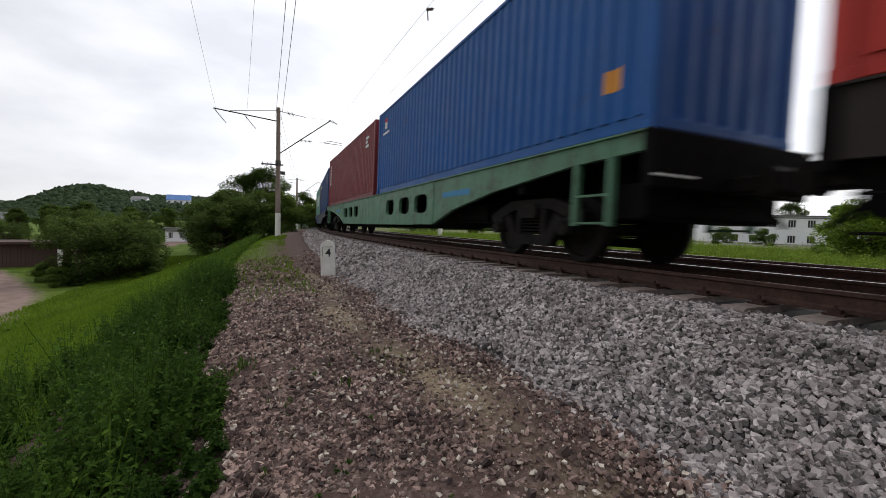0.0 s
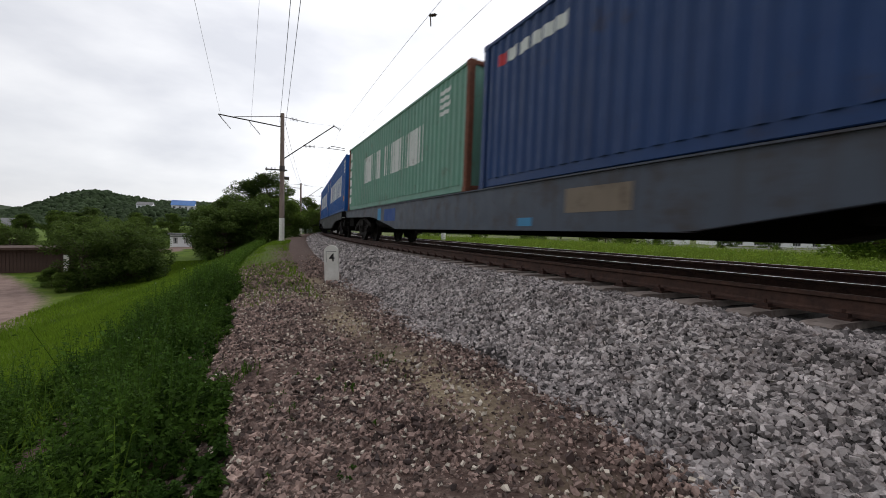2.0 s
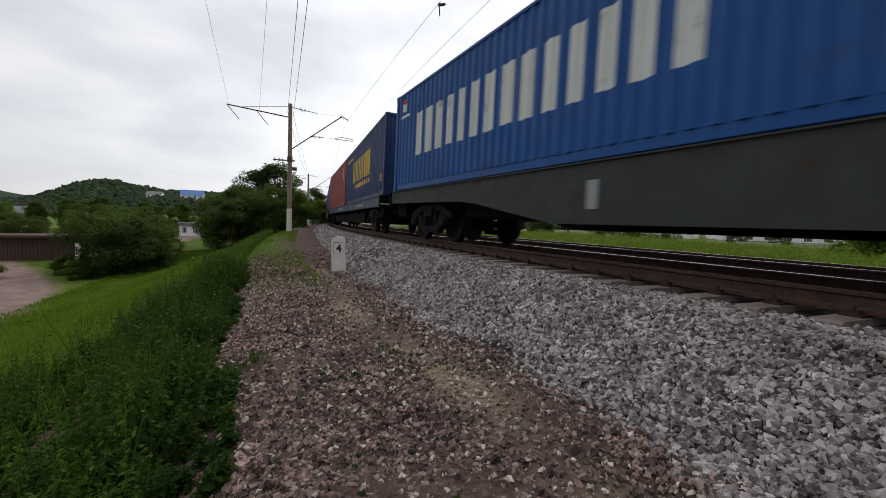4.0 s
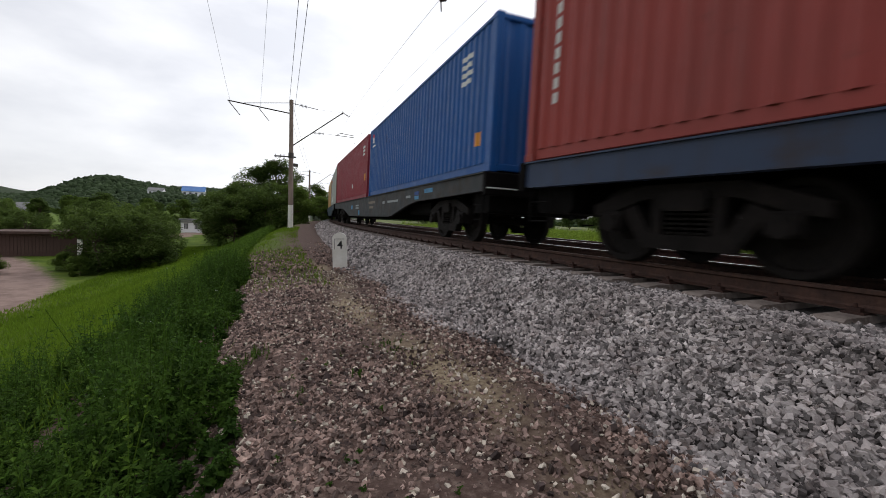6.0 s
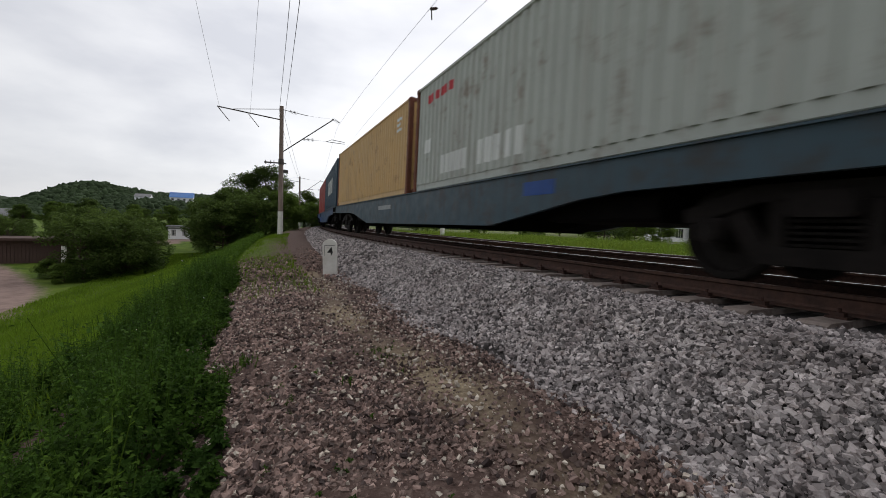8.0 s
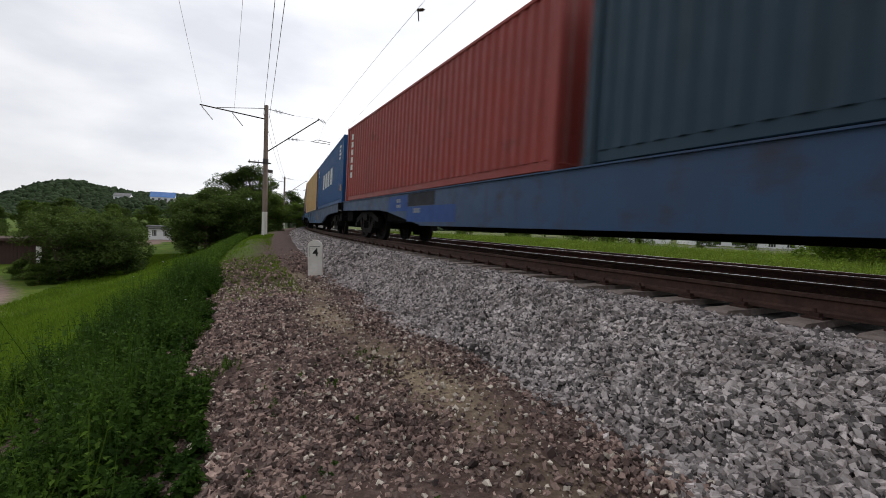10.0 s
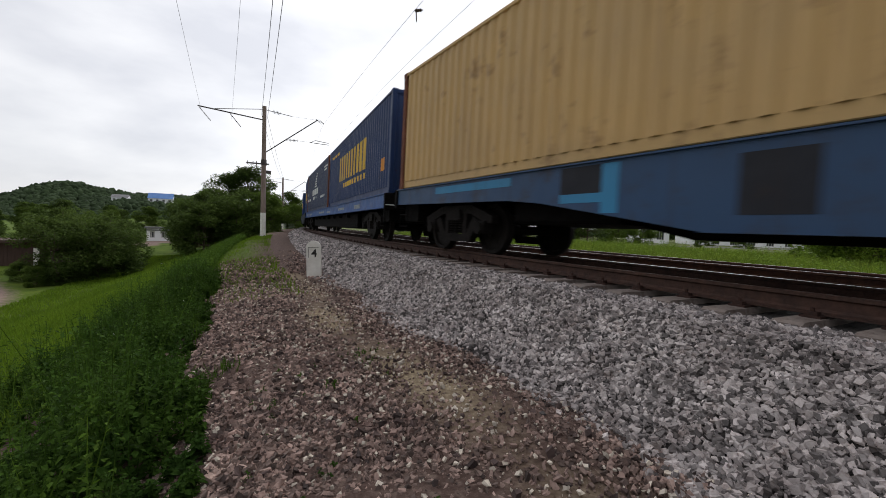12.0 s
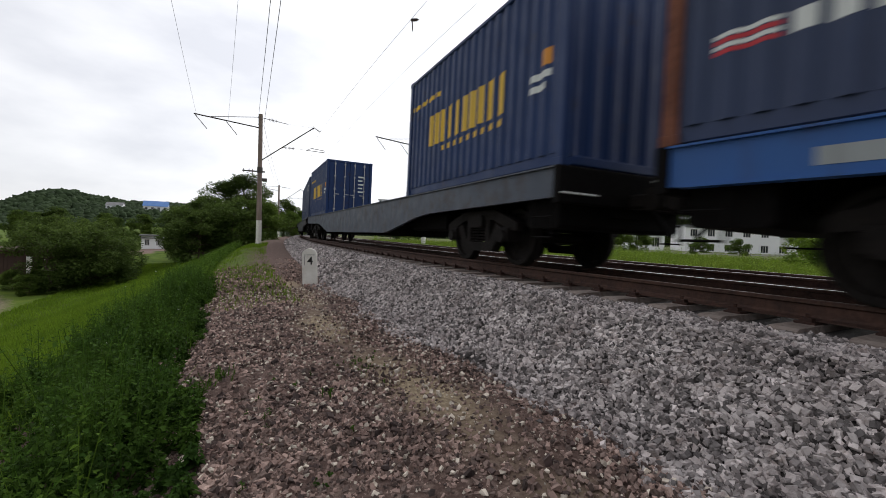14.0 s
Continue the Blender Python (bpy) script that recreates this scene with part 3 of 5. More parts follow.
def container(name, length, colour, label, marks=(), post=None, high=2.896, doors=-1):
    """A shipping container, its base at z = 0, its long axis along y. marks: (y0, y1, z0, z1, material) on the wall that faces -x,
    from the end at +y (0) to the end at -y (length)."""
    c = new(name)
    tagged(c, label, "shipping container")
    h, w, l = high, WIDTH / 2, length / 2
    post = post or colour
    inner = w - 0.012
    for sign in (-1, 1):
        v, f = side_sheet(length, 0.185, h - 0.08, sign * inner, sign)
        part("side_wall", Geo().add(v, f), colour, c)
        g = Geo().box(*sorted((sign * (w - 0.045), sign * (w - 0.11))), -l + 0.17, l - 0.17, 0.025, 0.205, c=0.012)
        part("bottom_rail", g, colour, c)
        g = Geo().box(sign * w - 0.06 if sign > 0 else -w, sign * w if sign > 0 else -w + 0.06, -l + 0.17, l - 0.17, h - 0.09, h - 0.015, c=0.012)
        part("top_rail", g, colour, c)
        for e in (-1, 1):
            y0, y1 = sorted((e * l, e * (l - 0.165)))
            x0, x1 = sorted((sign * w, sign * (w - 0.14)))
            part("corner_post", Geo().box(x0, x1, y0, y1, 0.115, h - 0.115, c=0.02), post, c)
            for z in (0.0, h - 0.118):
                a0, a1 = sorted((sign * (w + 0.003), sign * (w - 0.162)))
                b0, b1 = sorted((e * (l + 0.003), e * (l - 0.178)))
                part("corner_casting", Geo().box(a0, a1, b0, b1, z, z + 0.118, c=0.01), M_RUSTY if post is M_RUSTY else colour, c)
    # roof with shallow ribs, floor
    ys = wave_stops(-l + 0.1, l - 0.1, l - 0.3)
    v = [(x, y, h - 0.02 - 0.5 * wave(y, l - 0.3)) for y in ys for x in (-w + 0.05, w - 0.05)]
    part("roof", Geo().add(v, [(2 * i, 2 * i + 1, 2 * i + 3, 2 * i + 2) for i in range(len(ys) - 1)]), colour, c)
    part("floor", Geo().box(-w + 0.05, w - 0.05, -l + 0.1, l - 0.1, 0.08, 0.13), M_UNDER_SHADE, c)
    # pressed front wall at one end, two doors with lock rods at the other
    e = -doors
    xs = [-1.08 + 0.09 * i for i in range(25)]
    v = [(x, e * (l - 0.03 - (0.035 if (i // 2) % 2 else 0.0)), z) for z in (0.14, h - 0.1) for i, x in enumerate(xs)]
    n = len(xs)
    part("end_wall", Geo().add(v, [(i, i + 1, n + i + 1, n + i) for i in range(n - 1)]), colour, c)
    e = doors
    for sign in (-1, 1):
        x0, x1 = sorted((sign * 0.006, sign * 1.07))
        y0, y1 = sorted((e * (l - 0.02), e * (l - 0.07)))
        door = part("door", Geo().box(x0, x1, y0, y1, 0.15, h - 0.12, c=0.012), colour, c)
        for k in (0.26, 0.78):
            g = Geo().tube((sign * k, e * (l + 0.012), 0.13), (sign * k, e * (l + 0.012), h - 0.1), 0.019, n=8)
            for z in (0.25, 0.95, 1.3, 2.0, h - 0.25):
                g.box(sign * k - 0.05, sign * k + 0.05, *sorted((e * (l - 0.02), e * (l + 0.02))), z, z + 0.06)
            g.box(*sorted((sign * k, sign * (k - 0.22))), *sorted((e * (l + 0.015), e * (l + 0.035))), 1.06, 1.1)
            part("lock_rod", g, M_LOCK, door, "pale galvanised lock rod with handle")
        for r in range(5):
            g = Geo().box(sign * 0.62 - 0.16, sign * 0.62 + 0.13 - 0.05 * (r % 2), *sorted((e * (l - 0.021), e * (l - 0.012))), 1.25 + 0.2 * r, 1.33 + 0.2 * r)
            if sign * doors < 0:
                part("marking", g, M_WHITEPAINT, door)
    for sill in ((0.02, 0.15), (h - 0.12, h - 0.01)):
        for e in (-1, 1):
            part("end_rail", Geo().box(-w + 0.165, w - 0.165, *sorted((e * l, e * (l - 0.08))), *sill, c=0.012), post, c)
    for y0, y1, z0, z1, mat in marks:
        v, f = side_sheet(length, z0, z1, -inner, -1, max(-l + CORNER + 0.01, l - y1), min(l - CORNER - 0.01, l - y0), 0.003)
        part("marking", Geo().add(v, f), mat, c)
    return c


M_WHITEPAINT = paint("white_marking_paint", 222, 226, 224, 0.12, 0.6)
M_FADED = paint("faded_stencil_paint", 156, 162, 164, 0.3, 0.7)
M_YELLOWPAINT = paint("yellow_marking_paint", 232, 190, 62, 0.1, 0.6)
M_ORANGEPAINT = paint("orange_placard_paint", 226, 150, 52, 0.1, 0.6)
M_REDPAINT = paint("red_marking_paint", 200, 60, 70, 0.1, 0.6)
M_LIGHTBLUE = paint("light_blue_paint", 60, 138, 184, 0.12, 0.6)
M_ROYAL = paint("royal_blue_paint", 36, 76, 144, 0.12, 0.6)

C_BLUE = paint("bright_blue_container_paint", 0, 84, 158, 0.03)
C_BLUE2 = paint("teal_blue_container_paint", 10, 80, 138, 0.08)
C_BLUE3 = paint("cobalt_container_paint", 0, 80, 156, 0.08)
C_NAVY = paint("navy_container_paint", 24, 52, 100, 0.1)
C_INDIGO = paint("indigo_container_paint", 30, 62, 112, 0.1)
C_SLATE = paint("slate_navy_container_paint", 54, 66, 96, 0.12)
C_MAROON = paint("maroon_container_paint", 126, 46, 52, 0.14)
C_BRICK = paint("brick_red_container_paint", 156, 64, 58, 0.14)
C_CRIMSON = paint("crimson_container_paint", 148, 46, 60, 0.1)
C_RED = paint("signal_red_container_paint", 190, 56, 48, 0.1)
C_GREEN = paint("sea_green_container_paint", 108, 156, 138, 0.16, grime=lin(96, 90, 74))
C_GREY = paint("pale_grey_container_paint", 178, 184, 178, 0.3, grime=lin(116, 92, 74))
C_TAN = paint("tan_container_paint", 208, 170, 112, 0.2, grime=lin(112, 80, 54))
C_DUSK = paint("dark_teal_container_paint", 40, 66, 84, 0.14)
W_BROWN = paint("dark_brown_wagon_paint", 48, 40, 38, 0.4, 0.7)
W_GREEN = paint("green_wagon_paint", 88, 132, 104, 0.4)
W_GREY = paint("grey_blue_wagon_paint", 74, 82, 96, 0.42)
W_DARK = paint("dark_grey_wagon_paint", 60, 64, 66, 0.5, 0.7)
W_STEEL = paint("steel_blue_wagon_paint", 52, 80, 116, 0.35)
W_TEAL = paint("teal_grey_wagon_paint", 56, 78, 90, 0.4)
W_BLUE = paint("blue_wagon_paint", 46, 92, 158, 0.25)
W_NAVY = paint("navy_wagon_paint", 52, 66, 92, 0.4)


def word(y0, y1, z0, z1, count, mat, gap=0.16, mid=0.0):
    """A row of plain blocks, one for each sign of a big painted name; slits lighten them."""
    out, w = [], (y1 - y0) / count
    for i in range(count):
        a, b = y0 + i * w, y0 + (i + 1) * w - gap * w
        k = (b - a) / 3
        zm = (z1 - z0) / 3
        if mid:
            out += [(a, a + k * 1.1, z0, z1, mat), (b - k * 1.1, b, z0 + (0.06 * zm if i % 2 else 0), z1, mat)]
        else:
            out.append((a, b, z0, z1, mat))
    return out


def column(y, z0, z1, count, mat, w=0.18):
    h = (z1 - z0) / count
    return [(y, y + w, z0 + i * h, z0 + (i + 0.72) * h, mat) for i in range(count)]


# ---------------------------------------------------------------- wagons
AXLE_HALF, BOGIE = 0.925, 10.0
WHEEL_R = 0.475


def wheel_mesh():
    g = Geo().tube((-1.12, 0, 0), (1.12, 0, 0), 0.08, n=12)
    for sign in (-1, 1):
        prof = [(0.66, 0.1), (0.73, 0.1), (0.75, 0.2), (0.755, 0.38), (0.72, 0.40), (0.72, 0.503), (0.75, 0.5), (0.757, 0.478), (0.85, 0.47), (0.85, 0.40), (0.80, 0.38), (0.79, 0.2), (0.86, 0.12), (0.86, 0.08)]
        g.wheel_of([(sign * x, r) for x, r in prof], 30)
        for k in range(4):
            a = k * math.pi / 2
            g.box(sign * 0.785 - 0.012, sign * 0.785 + 0.012, 0.28 * math.cos(a) - 0.06, 0.28 * math.cos(a) + 0.06, 0.28 * math.sin(a) - 0.035, 0.28 * math.sin(a) + 0.035)
    return g.mesh("wheelset", M_WHEEL)


def bogie_mesh():
    g = Geo()
    for sign in (-1, 1):
        x0, x1 = sorted((sign * 0.94, sign * 1.10))
        # arched cast side frame: upper chord, drop legs, lower chord
        g.prism([(-1.24, 0.56), (-1.24, 0.70), (-0.95, 0.80), (-0.55, 0.92), (0.55, 0.92), (0.95, 0.80), (1.24, 0.70), (1.24, 0.56), (0.98, 0.60), (0.5, 0.76), (-0.5, 0.76), (-0.98, 0.60)], x0, x1)
        g.prism([(-0.80, 0.62), (-0.62, 0.70), (-0.40, 0.36), (0.40, 0.36), (0.62, 0.70), (0.80, 0.62), (0.52, 0.20), (-0.52, 0.20)], x0, x1)
        for e in (-1, 1):
            g.prism([(e * 0.28, 0.36), (e * 0.28, 0.78), (e * 0.40, 0.78), (e * 0.40, 0.36)], x0, x1)
            g.box(*sorted((sign * 0.90, sign * 1.16)), e * 0.925 - 0.15, e * 0.925 + 0.15, 0.38, 0.62, c=0.03)
            g.tube((sign * 1.16, e * 0.925, 0.475), (sign * 1.20, e * 0.925, 0.475), 0.11, n=12)
        for yy in (-0.17, 0.0, 0.17):
            for z in range(5):
                g.tube((sign * 1.03, yy, 0.37 + z * 0.052), (sign * 1.03, yy, 0.395 + z * 0.052), 0.075, n=10)
    g.box(-1.16, 1.16, -0.24, 0.24, 0.62, 0.84, c=0.04)
    for e in (-1, 1):
        g.box(-0.85, 0.85, e * 0.42 - 0.05, e * 0.42 + 0.05, 0.40, 0.5)
        for sign in (-1, 1):
            g.box(sign * 0.797 - 0.05, sign * 0.797 + 0.05, *sorted((e * 0.40, e * 0.46)), 0.30, 0.62)
    return g.mesh("bogie_frame", M_BOGIE)


MESHES = {}
SPINNING = []


def add_bogie(wagon, y):
    MESHES.setdefault("bogie_frame", None)
    if MESHES["bogie_frame"] is None:
        MESHES["bogie_frame"], MESHES["wheelset"] = bogie_mesh(), wheel_mesh()
    b = part("bogie", MESHES["bogie_frame"], (), wagon, "oily cast-steel bogie with coil springs, darkened for shade", at=Matrix.Translation((0, y, 0)))
    for e in (-AXLE_HALF, AXLE_HALF):
        w = part("wheelset", MESHES["wheelset"], (), b, "dark steel wheelset", at=Matrix.Translation((0, e, WHEEL_R)))
        SPINNING.append((w, e))


def wagon(paint_mat, style, label, patches=(), seat=1.40):
    """A long container flat wagon, rail top at z = 0, its front towards -y. style: belly, oval or flat side sills; seat: where containers stand."""
    wgn = new("container_wagon")
    tagged(wgn, label, "railway wagon")
    top, half = seat - 0.025, 12.42
    for sign in (-1, 1):
        x0, x1 = sorted((sign * 1.32, sign * 1.235))
        if style == "flat":
            out = [(-half, 0.98), (-half, top), (half, top), (half, 0.98)]
        elif style == "belly":
            out = [(-half, 1.0), (-half, top), (half, top), (half, 1.0), (8.1, 0.93), (7.3, 0.86), (5.0, 0.5), (-5.0, 0.5), (-7.3, 0.86), (-8.1, 0.93)]
        else:
            out = [(-half, 1.32), (-half, top), (half, top), (half, 1.32), (11.2, 1.28), (9.1, 1.08), (7.4, 0.82), (6.2, 0.5), (-6.2, 0.5), (-7.4, 0.82), (-9.1, 1.08), (-11.2, 1.28)]
        if style == "oval":
            sill = oval_sill(out, x0, x1, top)
        else:
            sill = Geo().prism(out, x0, x1)
        side = part("side_sill", sill, paint_mat, wgn)
        for yy in ((-6.25, 6.25) if style == "oval" else ()):
            part("stiffener", Geo().box(*sorted((sign * 1.32, sign * 1.335)), yy - 0.03, yy + 0.03, 0.53, top - 0.035), paint_mat, wgn)
        # flanges along the upper and lower edge
        part("upper_flange", Geo().box(*sorted((sign * 1.36, sign * 1.20)), -half, half, top - 0.025, top - 0.003), paint_mat, wgn)
        if style == "flat":
            part("lower_flange", Geo().box(*sorted((sign * 1.35, sign * 1.20)), -half + 0.1, half - 0.1, 0.965, 0.985), paint_mat, wgn)
        else:
            part("lower_flange", Geo().box(*sorted((sign * 1.35, sign * 1.20)), -4.95, 4.95, 0.485, 0.503), paint_mat, wgn)
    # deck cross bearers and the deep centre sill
    part("centre_sill", Geo().prism([(-half, 0.80), (-half, top - 0.06), (half, top - 0.06), (half, 0.80), (7.2, 0.76), (5.6, 0.42), (-5.6, 0.42), (-7.2, 0.76)], -0.3, 0.3), M_UNDER_SHADE, wgn)
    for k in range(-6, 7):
        part("cross_bearer", Geo().box(-1.235, 1.235, k * 1.98 - 0.08, k * 1.98 + 0.08, 1.0 if abs(k) > 3 else 0.78, top - 0.045), M_UNDER_SHADE, wgn)
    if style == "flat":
        part("equipment_box", Geo().box(-1.1, 1.1, -7.6, 7.6, 0.34, 0.93, c=0.04), M_UNDER_SHADE, wgn, "long black equipment box under the floor")
    part("deck", Geo().box(-1.23, 1.23, -half + 0.05, half - 0.05, top - 0.055, top - 0.015), M_UNDER_SHADE, wgn)
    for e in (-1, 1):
        part("headstock", Geo().box(-1.36, 1.36, *sorted((e * half, e * (half + 0.12))), 0.92, top - 0.005, c=0.02), M_UNDER_SHADE, wgn)
        g = Geo().box(-0.13, 0.13, *sorted((e * (half + 0.1), e * (half + 0.52))), 0.92, 1.12, c=0.03)
        g.box(-0.21, 0.21, *sorted((e * (half + 0.45), e * (half + 0.66))), 0.88, 1.18, c=0.05)
        part("coupler", g, M_BOGIE, wgn, "black automatic coupler")
        for sign in (-1, 1):
            g = Geo().tube((sign * 1.28, e * (half - 0.1), 1.0), (sign * 1.28, e * (half - 0.1), 0.45), 0.014, n=6)
            g.tube((sign * 1.28, e * (half - 0.5), 1.0), (sign * 1.28, e * (half - 0.5), 0.45), 0.014, n=6)
            for z in (0.47, 0.75):
                g.tube((sign * 1.28, e * (half - 0.1), z), (sign * 1.28, e * (half - 0.5), z), 0.014, n=6)
            if style == "oval":
                g = Geo()
                for yy in (11.28, 11.88):
                    g.box(*sorted((sign * 1.33, sign * 1.25)), *sorted((e * yy, e * (yy + 0.08))), 0.5, top - 0.04)
                for z in (0.52, 0.86):
                    g.box(*sorted((sign * 1.32, sign * 1.27)), *sorted((e * 11.3, e * 11.94)), z, z + 0.03)
            part("step_ladder", g, paint_mat if style == "oval" else M_UNDER_SHADE, wgn)
            part("hand_rail", Geo().tube((sign * 1.34, e * (half + 0.13), 1.05), (sign * 0.7, e * (half + 0.13), 1.05), 0.014, n=6), M_WHITEPAINT, wgn)
        # solid blocks for brake gear also shut out light below the wagon
        part("brake_gear", Geo().box(-1.15, 1.15, *sorted((e * 11.6, e * (half - 0.1))), 0.6, 1.0, c=0.05), M_UNDER_SHADE, wgn, "black brake gear under the wagon end")
        part("brake_gear", Geo().box(-0.95, 0.95, *sorted((e * 6.2, e * 8.3)), 0.58, 0.95, c=0.05), M_UNDER_SHADE, wgn, "black brake gear under the wagon end")
        part("brake_hose", Geo().tube((0.35, e * (half + 0.1), 0.95), (0.25, e * (half + 0.5), 0.55), 0.03, n=8), M_UNDER_SHADE, wgn)
        add_bogie(wgn, e * BOGIE)
    for y0, y1, z0, z1, mat in patches:
        part("marking", Geo().box(-1.324, -1.319, y0, y1, z0, z1), mat, wgn)
    return wgn


def oval_sill(outline, x0, x1, top):
    """A side sill pierced by rounded openings."""
    holes = [(c, 1.03, w, 0.24) for c, w in ((-2.4, 0.45), (-3.9, 0.48), (-5.32, 0.5), (3.1, 0.45), (4.35, 0.45), (5.6, 0.45))]
    g = Geo()
    # columns of faces between the holes
    def lower(y):
        pts = sorted([p for p in outline if p[1] < top - 0.05])
        return float(np.interp(y, [p[0] for p in pts], [p[1] for p in pts]))
    cuts = sorted({-12.42, 12.42, *[p[0] for p in outline if p[1] < top - 0.05], *[e for c, _, w, _ in holes for e in (c - w, c + w)]})
    for a, b in zip(cuts[:-1], cuts[1:]):
        hole = [h for h in holes if abs((a + b) / 2 - h[0]) < h[2]]
        if not hole:
            g.prism([(a, lower(a)), (a, top), (b, top), (b, lower(b))], x0, x1)
            continue
        c, zc, w, hh = hole[0]
        n = 20
        rim = []
        for i in range(n + 1):
            t = math.pi * i / n
            ct, st = math.cos(t), math.sin(t)
            rim.append((c - w * math.copysign(abs(ct) ** 0.55, ct) * 0.999, hh * abs(st) ** 0.55))
        for i in range(n):
            (ya, da), (yb, db) = rim[i], rim[i + 1]
            g.prism([(ya, zc + da), (ya, top), (yb, top), (yb, zc + db)], x0, x1)
            g.prism([(ya, lower(ya)), (ya, zc - da), (yb, zc - db), (yb, lower(yb))], x0, x1)
    return g


# ---------------------------------------------------------------- the train
def emblem(y, z):
    return [(y, y + 0.3, z + 0.2, z + 0.34, M_REDPAINT), (y, y + 0.3, z - 0.02, z + 0.2, M_WHITEPAINT), (y - 0.1, y + 0.6, z - 0.2, z - 0.13, M_WHITEPAINT)]


def id_rows(y, z, n=3, w=0.8):
    return [(y, y + w * (1 - 0.18 * (i % 2)), z - 0.17 * i, z - 0.17 * i + 0.1, M_WHITEPAINT) for i in range(n)]


BIG = word(1.7, 10.1, 0.92, 2.08, 7, M_WHITEPAINT, 0.2, 1.0)
BIG_LOW = word(3.5, 8.5, 1.1, 1.95, 7, M_WHITEPAINT, 0.2, 1.0)
GOLD = word(3.2, 9.0, 1.05, 2.15, 5, M_YELLOWPAINT, 0.2, 1.0) + word(4.3, 9.1, 0.72, 0.92, 9, M_YELLOWPAINT, 0.4) + word(0.5, 3.0, 2.38, 2.5, 12, M_YELLOWPAINT, 0.3)
PLACARD = [(11.42, 11.7, 0.55, 0.82, M_ORANGEPAINT)]
GOLD_20 = word(1.34, 4.65, 1.05, 1.74, 5, M_YELLOWPAINT, 0.2, 1.0) + word(2.05, 4.6, 0.86, 0.97, 9, M_YELLOWPAINT, 0.4) + word(0.2, 1.9, 2.1, 2.2, 10, M_YELLOWPAINT, 0.3) + [(5.48, 5.7, 1.47, 1.7, M_ORANGEPAINT)] + id_rows(5.2, 1.3, 2, 0.5)
SAIL = [(5.2 + 0.22 * k, 6.3 + 0.06 * k, 1.62 + 0.16 * k, 1.71 + 0.16 * k, M_WHITEPAINT) for k in range(6)]
LOGISTIC = word(3.8, 7.3, 1.1, 1.5, 10, M_WHITEPAINT, 0.25) + word(4.4, 7.1, 0.8, 0.98, 10, M_WHITEPAINT, 0.4) + SAIL
LOGISTIC += word(1.05, 2.8, 0.78, 0.96, 7, M_WHITEPAINT, 0.3) + [(0.45, 0.98, 0.78 + 0.1 * k, 0.82 + 0.1 * k, M_REDPAINT) for k in range(2)] + [(0.45, 0.98, 0.83 + 0.1 * k, 0.87 + 0.1 * k, M_WHITEPAINT) for k in range(2)] + [(0.9, 1.1, 1.25, 1.42, M_WHITEPAINT)] + word(8.7, 10.9, 0.72, 0.86, 12, M_WHITEPAINT, 0.35) + id_rows(10.2, 2.4, 2, 1.4)


